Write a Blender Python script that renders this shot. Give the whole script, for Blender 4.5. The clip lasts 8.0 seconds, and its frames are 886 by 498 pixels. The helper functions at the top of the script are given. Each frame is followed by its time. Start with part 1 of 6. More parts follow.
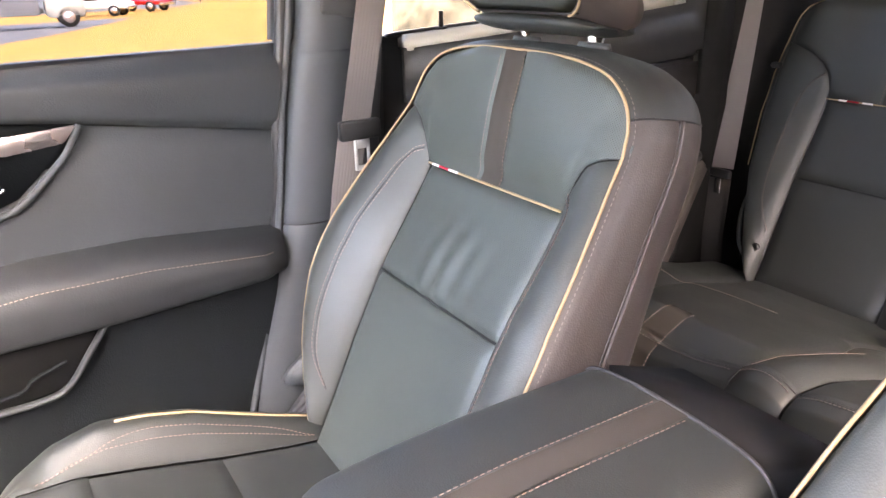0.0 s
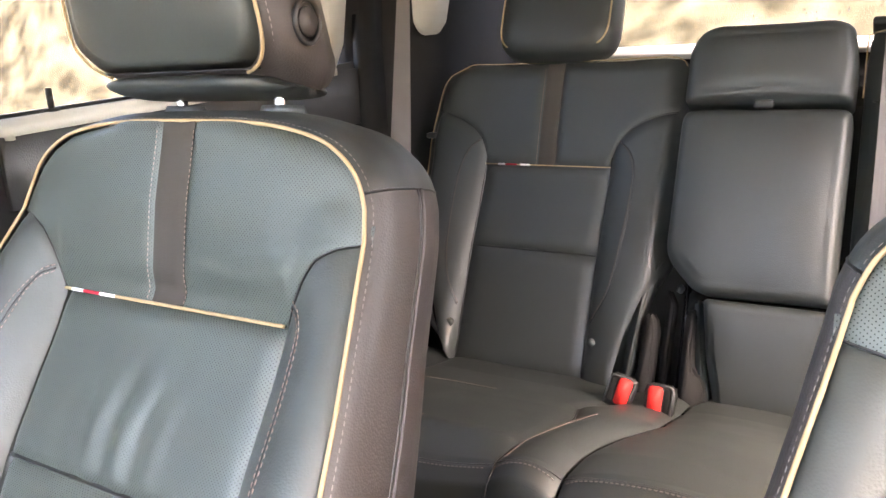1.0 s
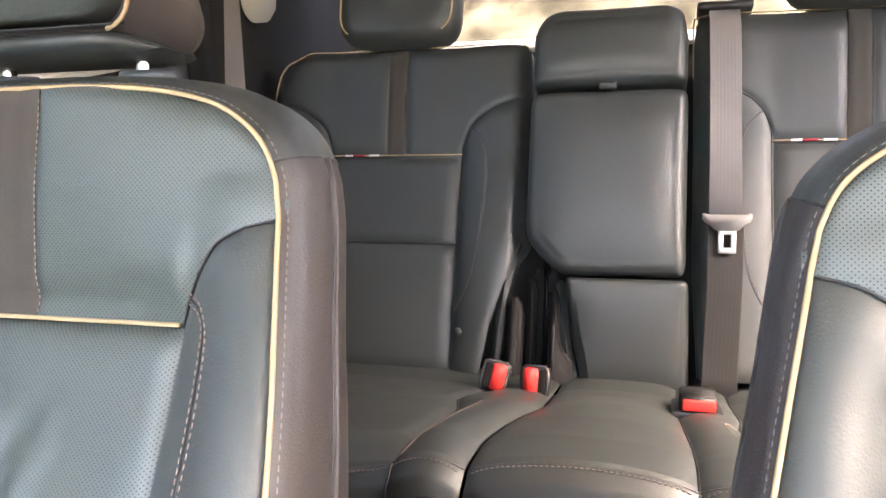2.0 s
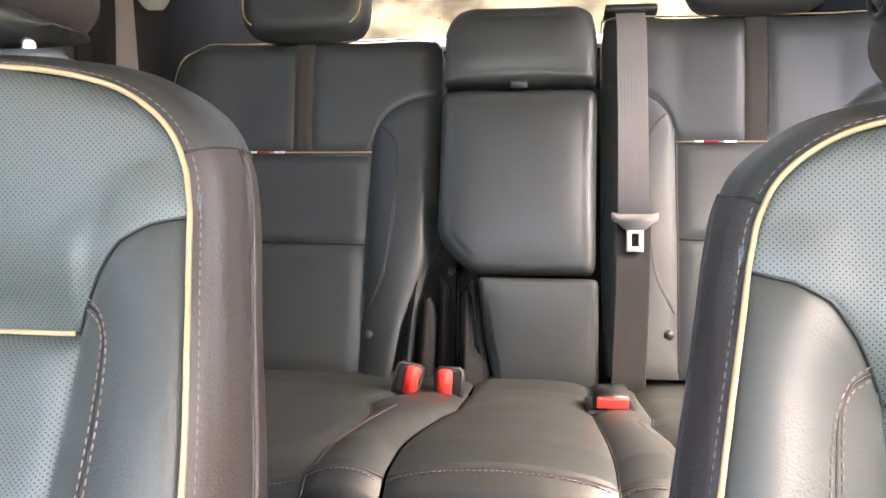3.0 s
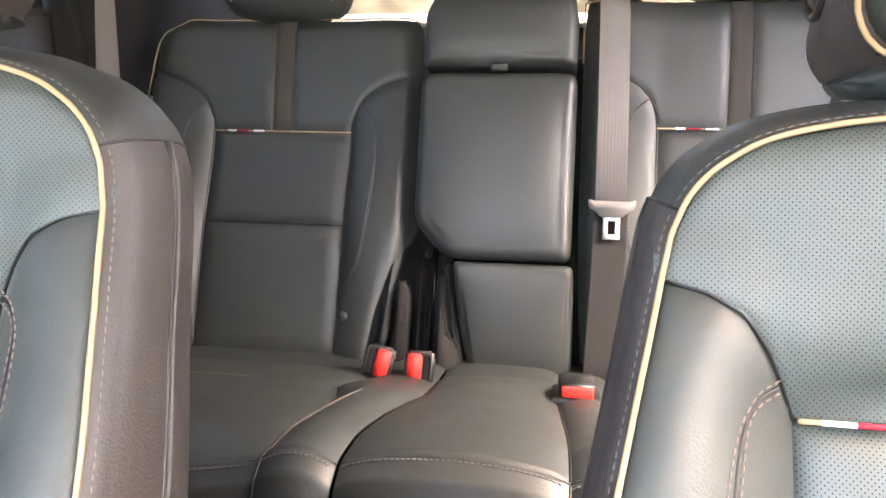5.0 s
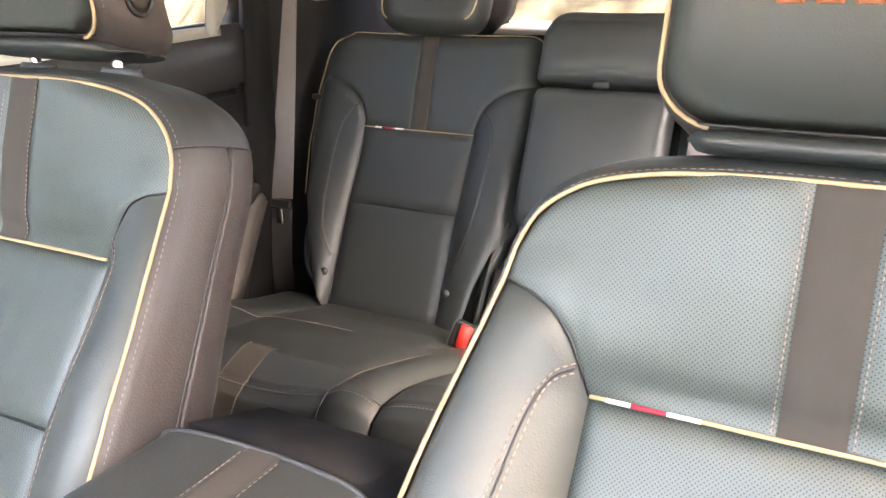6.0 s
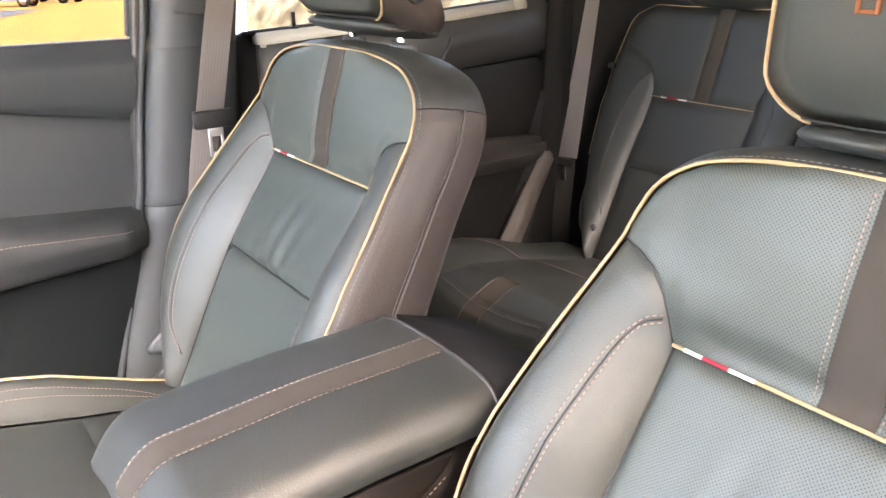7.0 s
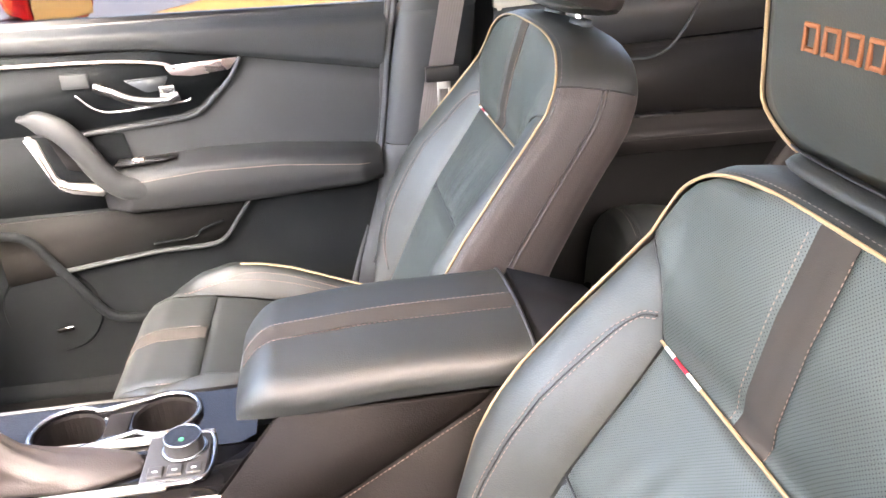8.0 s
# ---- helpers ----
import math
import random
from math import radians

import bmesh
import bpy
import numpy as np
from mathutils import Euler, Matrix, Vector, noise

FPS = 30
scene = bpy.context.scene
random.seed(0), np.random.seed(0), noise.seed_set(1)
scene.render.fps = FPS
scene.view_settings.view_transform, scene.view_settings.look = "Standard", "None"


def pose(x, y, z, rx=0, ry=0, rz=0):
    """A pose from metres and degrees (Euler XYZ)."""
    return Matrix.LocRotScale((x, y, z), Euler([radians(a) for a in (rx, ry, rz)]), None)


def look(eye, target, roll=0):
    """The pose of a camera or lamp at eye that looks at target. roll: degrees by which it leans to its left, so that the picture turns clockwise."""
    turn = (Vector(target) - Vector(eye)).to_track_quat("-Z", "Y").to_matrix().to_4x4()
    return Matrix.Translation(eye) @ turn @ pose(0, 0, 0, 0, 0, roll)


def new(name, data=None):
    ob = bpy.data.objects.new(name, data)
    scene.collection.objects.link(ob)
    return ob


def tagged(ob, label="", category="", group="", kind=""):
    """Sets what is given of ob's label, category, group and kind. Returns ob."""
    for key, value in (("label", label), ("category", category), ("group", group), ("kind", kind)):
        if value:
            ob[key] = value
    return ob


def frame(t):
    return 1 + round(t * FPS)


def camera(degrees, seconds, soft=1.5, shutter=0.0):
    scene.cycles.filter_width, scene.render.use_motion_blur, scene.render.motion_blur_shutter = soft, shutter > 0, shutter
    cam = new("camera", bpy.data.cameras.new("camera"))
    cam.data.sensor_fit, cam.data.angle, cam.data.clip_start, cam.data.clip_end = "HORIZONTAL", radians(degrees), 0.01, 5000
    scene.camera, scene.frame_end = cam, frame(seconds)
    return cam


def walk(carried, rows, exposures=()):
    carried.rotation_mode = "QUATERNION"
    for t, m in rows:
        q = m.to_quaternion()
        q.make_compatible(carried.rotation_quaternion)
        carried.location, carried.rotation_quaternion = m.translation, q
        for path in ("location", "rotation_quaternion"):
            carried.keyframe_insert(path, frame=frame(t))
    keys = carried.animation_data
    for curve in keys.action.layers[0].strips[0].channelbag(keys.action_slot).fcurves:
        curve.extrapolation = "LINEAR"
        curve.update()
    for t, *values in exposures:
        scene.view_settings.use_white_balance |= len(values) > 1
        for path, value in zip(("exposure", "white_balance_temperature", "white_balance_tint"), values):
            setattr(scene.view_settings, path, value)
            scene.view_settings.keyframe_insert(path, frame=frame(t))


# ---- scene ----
cam = camera(60.2, 8.0)
PATH = [
    (0, (0.403, 0.019, 1.274), (-1.213, 0.97, 0.578), -2.0),
    (0.5, (0.273, 0.085, 1.24), (-1.031, 1.497, 0.687), -1.4),
    (1, (0.19, 0.108, 1.225), (-0.812, 1.763, 0.72), -3.0),
    (1.5, (0.123, 0.118, 1.206), (-0.615, 1.907, 0.703), -3.7),
    (2, (0.087, 0.117, 1.187), (-0.457, 1.973, 0.681), -3.0),
    (2.2, (0.065, 0.123, 1.178), (-0.39, 2.003, 0.669), -2.3),
    (3.5, (0.061, 0.142, 1.18), (-0.201, 2.057, 0.664), -1.2),
    (4, (0.064, 0.149, 1.186), (-0.172, 2.061, 0.648), -0.9),
    (4.5, (0.074, 0.163, 1.189), (-0.184, 2.066, 0.629), -0.8),
    (4.7, (0.083, 0.166, 1.186), (-0.187, 2.064, 0.616), -0.6),
    (5.8, (0.311, 0.089, 1.238), (-0.376, 1.868, 0.634), 0.3),
    (6, (0.374, 0.067, 1.249), (-0.482, 1.769, 0.64), 0.5),
    (6.5, (0.48, 0.029, 1.262), (-0.777, 1.442, 0.612), 0.4),
    (7, (0.601, 0.059, 1.287), (-0.911, 1.162, 0.582), -0.6),
    (7.5, (0.708, 0.175, 1.318), (-0.98, 0.951, 0.576), -1.3),
    (8, (0.807, 0.284, 1.354), (-0.991, 0.535, 0.516), -2.5),
]
EXPOSURE, KELVIN, TINT = 4.98, 7600, 17
walk(cam, [(t, look(eye, target, roll)) for t, eye, target, roll in PATH],
     [(t, EXPOSURE + e, KELVIN + k, TINT + c) for t, e, k, c in ((0, 0.06, 0, 6), (0.5, 0.17, 300, 1), (1.4, 0.26, 0, 1), (4.6, 0.34, 0, 0), (5.8, 0.42, 300, 0), (6.5, 0.24, 250, 0), (7.2, 0.20, 450, 2), (8, 0.20, -50, 3))])

# ---- world, sun and exposure ----
SUN_ELEV, SUN_TURN = 50.0, 99.0
world = bpy.data.worlds.new("sky")
scene.world = world
world.use_nodes = True
wn = world.node_tree.nodes
sky = wn.new("ShaderNodeTexSky")
sky.sky_type, sky.sun_disc = "NISHITA", False
sky.sun_elevation, sky.sun_rotation = radians(SUN_ELEV), radians(SUN_TURN)
sky.air_density, sky.dust_density, sky.ozone_density = 1.0, 3.2, 0.6
world.node_tree.links.new(sky.outputs[0], wn["Background"].inputs[0])
wn["Background"].inputs[1].default_value = 0.15
sun = new("sun", bpy.data.lights.new("sun", "SUN"))
sun.data.energy, sun.data.angle, sun.data.color = 0.8, radians(62), (1.0, 0.96, 0.91)
to_sun = Vector((math.sin(radians(SUN_TURN)) * math.cos(radians(SUN_ELEV)), math.cos(radians(SUN_TURN)) * math.cos(radians(SUN_ELEV)), math.sin(radians(SUN_ELEV))))
sun.matrix_world = look(to_sun * 30, (0, 0, 0))


# ---- materials ----
def material(name, color, rough=0.5, metal=0.0, spec=0.5):
    """A plain principled material; returns it with its node tree, links and shader."""
    m = bpy.data.materials.new(name)
    m.use_nodes = True
    nt = m.node_tree
    b = nt.nodes["Principled BSDF"]
    b.inputs["Base Color"].default_value = (*color, 1)
    b.inputs["Roughness"].default_value = rough
    b.inputs["Metallic"].default_value = metal
    b.inputs["Specular IOR Level"].default_value = spec
    return m, nt, b


def worn(name, color, rough=0.5, metal=0.0, spec=0.5, grain=600.0, bump=0.15, vary=0.12, patch=9.0, voronoi=False, depth=0.0006):
    """A surface with fine grain relief, and colour and gloss that change slowly across it."""
    m, nt, b = material(name, color, rough, metal, spec)
    N, L = nt.nodes, nt.links
    co = N.new("ShaderNodeTexCoord")
    big = N.new("ShaderNodeTexNoise")
    big.inputs["Scale"].default_value, big.inputs["Detail"].default_value = patch, 4
    L.new(co.outputs["Object"], big.inputs["Vector"])
    mix = N.new("ShaderNodeMix")
    mix.data_type = "RGBA"
    mix.inputs["A"].default_value = (*[c * (1 - vary) for c in color], 1)
    mix.inputs["B"].default_value = (*[min(1, c * (1 + vary)) for c in color], 1)
    L.new(big.outputs["Fac"], mix.inputs["Factor"])
    L.new(mix.outputs["Result"], b.inputs["Base Color"])
    rr = N.new("ShaderNodeMapRange")
    rr.inputs["From Min"].default_value, rr.inputs["From Max"].default_value = 0.3, 0.7
    rr.inputs["To Min"].default_value, rr.inputs["To Max"].default_value = rough - 0.05, min(1, rough + 0.05)
    L.new(big.outputs["Fac"], rr.inputs["Value"])
    L.new(rr.outputs["Result"], b.inputs["Roughness"])
    if voronoi:
        fine = N.new("ShaderNodeTexVoronoi")
        fine.inputs["Scale"].default_value = grain
        out = fine.outputs["Distance"]
    else:
        fine = N.new("ShaderNodeTexNoise")
        fine.inputs["Scale"].default_value, fine.inputs["Detail"].default_value = grain, 3
        out = fine.outputs["Fac"]
    L.new(co.outputs["Object"], fine.inputs["Vector"])
    bm_ = N.new("ShaderNodeBump")
    bm_.inputs["Strength"].default_value, bm_.inputs["Distance"].default_value = bump, depth
    L.new(out, bm_.inputs["Height"])
    L.new(bm_.outputs["Normal"], b.inputs["Normal"])
    return m


def perforated(name, color, pitch=0.0036, hole=0.110):
    """Leather with staggered rows of small punched holes, laid out in the panel's own metres."""
    m = worn(name, color, 0.5, 0, 0.6, 700, 0.2, 0.1, 8, True)
    nt = m.node_tree
    N, L = nt.nodes, nt.links
    b = N["Principled BSDF"]
    uv = N.new("ShaderNodeUVMap")
    dots = []
    for off in (0.0, 0.5):
        sc = N.new("ShaderNodeVectorMath")
        sc.operation = "MULTIPLY_ADD"
        sc.inputs[1].default_value = (1 / pitch, 1 / pitch, 0)
        sc.inputs[2].default_value = (off, off, 0)
        L.new(uv.outputs["UV"], sc.inputs[0])
        fr = N.new("ShaderNodeVectorMath")
        fr.operation = "FRACTION"
        L.new(sc.outputs[0], fr.inputs[0])
        di = N.new("ShaderNodeVectorMath")
        di.operation = "DISTANCE"
        di.inputs[1].default_value = (0.5, 0.5, 0)
        L.new(fr.outputs[0], di.inputs[0])
        dots.append(di.outputs["Value"])
    mn = N.new("ShaderNodeMath")
    mn.operation = "MINIMUM"
    L.new(dots[0], mn.inputs[0])
    L.new(dots[1], mn.inputs[1])
    rg = N.new("ShaderNodeMapRange")
    rg.inputs["From Min"].default_value, rg.inputs["From Max"].default_value = hole * 0.8, hole * 1.3
    L.new(mn.outputs[0], rg.inputs["Value"])
    old = b.inputs["Base Color"].links[0].from_socket
    mix = N.new("ShaderNodeMix")
    mix.data_type = "RGBA"
    mix.inputs["A"].default_value = (0.019, 0.022, 0.021, 1)
    L.new(old, mix.inputs["B"])
    L.new(rg.outputs["Result"], mix.inputs["Factor"])
    L.new(mix.outputs["Result"], b.inputs["Base Color"])
    sp = N.new("ShaderNodeMath")
    sp.operation = "MULTIPLY"
    sp.inputs[1].default_value = 0.8
    L.new(rg.outputs["Result"], sp.inputs[0])
    L.new(sp.outputs[0], b.inputs["Specular IOR Level"])
    return m


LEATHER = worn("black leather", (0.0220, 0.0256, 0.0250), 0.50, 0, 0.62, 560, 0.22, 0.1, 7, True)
# Teal lift in this base colour stands for sky light on the front seats.
PERF_LIT = perforated("perforated black leather", (0.0450, 0.0570, 0.0515))
# Same black leather; front-seat daylight is mixed into the paler tone.
LEATHER_LIT = worn("smooth leather in a front-lit tone", (0.0372, 0.0428, 0.0395), 0.47, 0, 0.62, 560, 0.2, 0.1, 7, True)
SIDE = worn("seat side leatherette", (0.038, 0.0315, 0.0298), 0.5, 0, 0.5, 500, 0.3, 0.1, 6, True)
# Tone lowered far down to hold the shade cast by the driver's seat.
CONSOLE = worn("console leatherette with seat shade", (0.0095, 0.0080, 0.0077), 0.6, 0, 0.15, 500, 0.3, 0.1, 6, True)
SILLTRIM = worn("brown-grey sill trim", (0.060, 0.052, 0.047), 0.6, 0, 0.4, 500, 0.25, 0.08, 6)
TAGRED = worn("crimson tag thread", (0.42, 0.02, 0.04), 0.7, 0, 0.3, 900, 0.2, 0.05, 60)
STRIPE = worn("charcoal suede stripe", (0.048, 0.043, 0.038), 0.85, 0, 0.2, 900, 0.3, 0.15, 12)
TAN = worn("tan piping leather", (0.36, 0.262, 0.148), 0.5, 0, 0.4, 500, 0.2, 0.12, 40)
DIMTHREAD = worn("brown thread", (0.115, 0.085, 0.07), 0.8, 0, 0.2, 900, 0.2, 0.2, 60)
THREAD = worn("pale thread", (0.25, 0.18, 0.152), 0.8, 0, 0.2, 900, 0.2, 0.2, 60)
GREYTHREAD = worn("grey thread", (0.17, 0.155, 0.145), 0.8, 0, 0.2, 900, 0.2, 0.2, 60)
WHITE = worn("white tag thread", (0.75, 0.75, 0.74), 0.7, 0, 0.3, 900, 0.2, 0.05, 60)
RED = worn("red plastic", (0.72, 0.028, 0.024), 0.6, 0, 0.35, 300, 0.05, 0.06, 20)
MAROON = worn("dark red tag thread", (0.32, 0.015, 0.03), 0.7, 0, 0.3, 900, 0.2, 0.05, 60)
PLASTIC = worn("dark grey plastic", (0.035, 0.036, 0.038), 0.5, 0, 0.5, 500, 0.35, 0.08, 6, True)
BLACK = worn("black plastic", (0.012, 0.012, 0.013), 0.4, 0, 0.5, 500, 0.15, 0.1, 6)
# Blue cast of these door plastics stands for the sky reflected in them.
DOORSOFT = worn("door soft trim", (0.0285, 0.0318, 0.0345), 0.62, 0, 0.26, 380, 0.3, 0.08, 5, True)
DOORARM = worn("door armrest leatherette", (0.0165, 0.0180, 0.0192), 0.58, 0, 0.28, 400, 0.3, 0.08, 5, True)
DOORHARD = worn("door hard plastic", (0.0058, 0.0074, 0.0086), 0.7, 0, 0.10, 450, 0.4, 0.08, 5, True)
# Pillar plastic carries the same reflected blue in its base colour.
PILLAR = worn("pillar trim plastic", (0.042, 0.048, 0.053), 0.5, 0, 0.45, 500, 0.25, 0.06, 5)
WEB = worn("grey belt webbing", (0.16, 0.145, 0.14), 0.75, 0, 0.3, 350, 0.3, 0.08, 20)
# The grey webbing again, darkened for the shade below the tongues.
SHADED_WEB = worn("belt webbing in a shaded tone", (0.018, 0.017, 0.017), 0.85, 0, 0.3, 350, 0.3, 0.08, 20)
CHROME = worn("satin chrome", (0.48, 0.49, 0.50), 0.22, 1.0, 0.5, 300, 0.02, 0.04, 20)
GLOSS = worn("piano black", (0.008, 0.008, 0.009), 0.06, 0, 0.6, 20, 0.0, 0.05, 8)
CARPET = worn("black carpet", (0.0075, 0.0075, 0.0082), 0.95, 0, 0.1, 700, 0.9, 0.25, 14, False, 0.003)
LINER = worn("grey headliner", (0.56, 0.54, 0.52), 0.9, 0, 0.1, 800, 0.3, 0.05, 6)
# Pale tone that paints window glare and daylight onto the rear trim.
LIT_TRIM = worn("trim in a window-lit pale tone", (0.42, 0.41, 0.37), 0.6, 0, 0.4, 500, 0.2, 0.06, 6)
GREEN = worn("green indicator", (0.05, 0.5, 0.2), 0.4, 0, 0.5, 100, 0.0, 0.05, 10)
TONGUE = worn("pale satin metal", (0.46, 0.46, 0.45), 0.35, 0.6, 0.5, 300, 0.03, 0.05, 20)
TONGUEGRIP = worn("pale grey plastic", (0.19, 0.178, 0.17), 0.5, 0, 0.5, 300, 0.1, 0.05, 20)
# Rear door copies of the door trims, browner, without the sky's blue.
REARSOFT = worn("rear door soft trim", (0.020, 0.018, 0.0175), 0.6, 0, 0.4, 400, 0.3, 0.08, 5, True)
REARHARD = worn("rear door hard plastic", (0.013, 0.012, 0.0118), 0.6, 0, 0.4, 450, 0.4, 0.08, 5, True)
# Near-black that puts the shade of gaps and recesses into the colour.
VOID = worn("plastic blackened for shade", (0.006, 0.006, 0.006), 0.8, 0, 0.2, 400, 0.2, 0.1, 6)
ORANGE = worn("orange embroidery", (0.27, 0.105, 0.05), 0.7, 0, 0.3, 900, 0.3, 0.1, 60)
CARRED = worn("red car paint", (0.45, 0.012, 0.015), 0.2, 0.1, 0.6, 100, 0.0, 0.05, 4)
SILVER = worn("satin silver trim", (0.62, 0.52, 0.50), 0.3, 0.9, 0.5, 400, 0.03, 0.05, 12)
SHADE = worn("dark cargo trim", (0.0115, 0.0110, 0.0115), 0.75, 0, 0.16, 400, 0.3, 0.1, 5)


def glass(name, color=(0.9, 0.95, 0.95), rough=0.0):
    m, nt, b = material(name, color, rough)
    b.inputs["Transmission Weight"].default_value = 1.0
    b.inputs["IOR"].default_value = 1.05
    return m


# Front glass is darkened in colour to hold down the bright view outside.
PANE = glass("window glass", (0.160, 0.163, 0.168))
SCREEN = glass("windscreen glass", (0.80, 0.83, 0.81))
DARKPANE = glass("tinted privacy glass", (0.160, 0.168, 0.172))


# ---- building helpers ----
def part(name, bm, mat, parent=None, label="", smooth=True):
    """Links a bmesh as one mesh object under a thing or a part."""
    me = bpy.data.meshes.new(name)
    bm.to_mesh(me)
    bm.free()
    if smooth:
        me.polygons.foreach_set("use_smooth", [True] * len(me.polygons))
    for one in (mat if isinstance(mat, (list, tuple)) else [mat]):
        me.materials.append(one)
    ob = new(name, me)
    if parent is not None:
        ob.parent = parent
    if label:
        ob["label"] = label
    return ob


def thing(name, label, category, at=(0, 0, 0), group="", kind=""):
    return_ob = new(name)
    return_ob.location = at
    return tagged(return_ob, label, category, group, kind)


def sheet(fn, nu, nv, uvs=None, bm=None):
    """A grid mesh from fn(s, q), s and q running from 0 to 1; uvs(s, q) gives its texture metres."""
    bm = bm or bmesh.new()
    lay = bm.loops.layers.uv.verify()
    rows = [[bm.verts.new(fn(i / nu, j / nv)) for i in range(nu + 1)] for j in range(nv + 1)]
    for j in range(nv):
        for i in range(nu):
            f = bm.faces.new((rows[j][i], rows[j][i + 1], rows[j + 1][i + 1], rows[j + 1][i]))
            if uvs:
                for lp, (a, c) in zip(f.loops, ((i, j), (i + 1, j), (i + 1, j + 1), (i, j + 1))):
                    lp[lay].uv = uvs(a / nu, c / nv)
    return bm


def tube(points, r, n=7, closed=False, bm=None, flat=1.0):
    """A round cord along a line of points."""
    bm = bm or bmesh.new()
    P = [Vector(points[0])]
    for p in points[1:]:
        if (Vector(p) - P[-1]).length > 1e-5:
            P.append(Vector(p))
    rings = []
    x = None
    for k, p in enumerate(P):
        a = P[(k - 1) % len(P)] if closed or k > 0 else P[0]
        b = P[(k + 1) % len(P)] if closed or k < len(P) - 1 else P[-1]
        d = (b - a).normalized()
        if x is None:
            x = d.cross(Vector((0.13, 0.21, 0.97)))
            x = x if x.length > 0.1 else d.cross(Vector((1, 0, 0)))
        x = (x - d * x.dot(d)).normalized()
        y = d.cross(x)
        rings.append([bm.verts.new(p + x * r * math.cos(6.2832 * i / n) + y * r * flat * math.sin(6.2832 * i / n)) for i in range(n)])
    m = len(rings)
    for k in range(m if closed else m - 1):
        A, B = rings[k], rings[(k + 1) % m]
        for i in range(n):
            bm.faces.new((A[i], A[(i + 1) % n], B[(i + 1) % n], B[i]))
    if not closed:
        bm.faces.new(rings[0][::-1])
        bm.faces.new(rings[-1])
    bmesh.ops.recalc_face_normals(bm, faces=bm.faces)
    return bm


def spline(ctrl, n=12, closed=False):
    """Points on a Catmull-Rom curve through ctrl."""
    C = [Vector(c) if len(c) == 3 else Vector((c[0], c[1], 0)) for c in ctrl]
    out = []
    m = len(C)
    for k in range(m if closed else m - 1):
        if closed:
            p0, p1, p2, p3 = C[(k - 1) % m], C[k], C[(k + 1) % m], C[(k + 2) % m]
        else:
            p1, p2 = C[k], C[k + 1]
            p0 = C[k - 1] if k > 0 else p1 * 2 - p2
            p3 = C[k + 2] if k + 2 < m else p2 * 2 - p1
        for i in range(n):
            t = i / n
            out.append(0.5 * (2 * p1 + (p2 - p0) * t + (2 * p0 - 5 * p1 + 4 * p2 - p3) * t * t + (3 * p1 - p0 - 3 * p2 + p3) * t ** 3))
    if not closed:
        out.append(C[-1])
    return out


def evenly(points, step):
    """The line of points walked again in even steps."""
    P = [Vector(p) for p in points]
    out, left = [P[0]], step
    for a, b in zip(P, P[1:]):
        d = (b - a).length
        pos = 0.0
        while d - pos >= left:
            pos += left
            out.append(a.lerp(b, pos / d))
            left = step
        left -= d - pos
    return out


def stitches(points, length=0.0038, gap=0.0024, r=0.00046, bm=None, lift=(0, 0, 0)):
    """A run of short threads along a line."""
    bm = bm or bmesh.new()
    P = evenly(points, (length + gap) / 4)
    up = Vector(lift)
    for k in range(0, len(P) - 4, 4):
        a, b = P[k] + up, P[k].lerp(P[k + 4], length / (length + gap)) + up
        d = (b - a).normalized()
        x = d.cross(Vector((0.2, -0.8, 0.55))).normalized() * r
        y = d.cross(x).normalized() * r
        va = [bm.verts.new(a + o) for o in (x, y, -x, -y)]
        vb = [bm.verts.new(b + o) for o in (x, y, -x, -y)]
        vm = [bm.verts.new((a + b) / 2 + o * 1.5) for o in (x, y, -x, -y)]
        for A, B in ((va, vm), (vm, vb)):
            for i in range(4):
                bm.faces.new((A[i], A[(i + 1) % 4], B[(i + 1) % 4], B[i]))
    return bm


def rounded(sx, sy, sz, r, at=(0, 0, 0), seg=3, m=None, bm=None):
    """A box with rounded edges, its middle at the given place."""
    out = bm or bmesh.new()
    got = bmesh.ops.create_cube(out, size=1)
    vs = got["verts"]
    bmesh.ops.scale(out, vec=(sx, sy, sz), verts=vs)
    es = list({e for v in vs for e in v.link_edges})
    res = bmesh.ops.bevel(out, geom=es, offset=r, segments=seg, affect="EDGES", profile=0.5, clamp_overlap=True)
    vs = [v for v in res["verts"] if v.is_valid] if res["verts"] else vs
    fs = {f for f in res["faces"]}
    allv = set(vs)
    for f in fs:
        allv.update(f.verts)
    seen, todo = set(allv), list(allv)
    while todo:
        v = todo.pop()
        for e in v.link_edges:
            o = e.other_vert(v)
            if o not in seen:
                seen.add(o)
                todo.append(o)
    mm = (m if m is not None else Matrix.Identity(4))
    bmesh.ops.transform(out, matrix=Matrix.Translation(at) @ mm, verts=list(seen))
    return out


def prism(poly, axis, lo, hi, r=0.0, seg=2):
    """A solid of constant section: poly in the two other axes, drawn out along axis from lo to hi, its edges rounded by r."""
    bm = bmesh.new()

    def put(a, b, c):
        return (c, a, b) if axis == "x" else (a, c, b) if axis == "y" else (a, b, c)
    A = [bm.verts.new(put(a, b, lo)) for a, b in poly]
    B = [bm.verts.new(put(a, b, hi)) for a, b in poly]
    n = len(poly)
    bm.faces.new(A[::-1])
    bm.faces.new(B)
    for i in range(n):
        bm.faces.new((A[i], A[(i + 1) % n], B[(i + 1) % n], B[i]))
    bmesh.ops.recalc_face_normals(bm, faces=bm.faces)
    if r:
        es = [e for e in bm.edges if e.calc_face_angle(0) > 0.4]
        bmesh.ops.bevel(bm, geom=es, offset=r, segments=seg, affect="EDGES", clamp_overlap=True)
    return bm


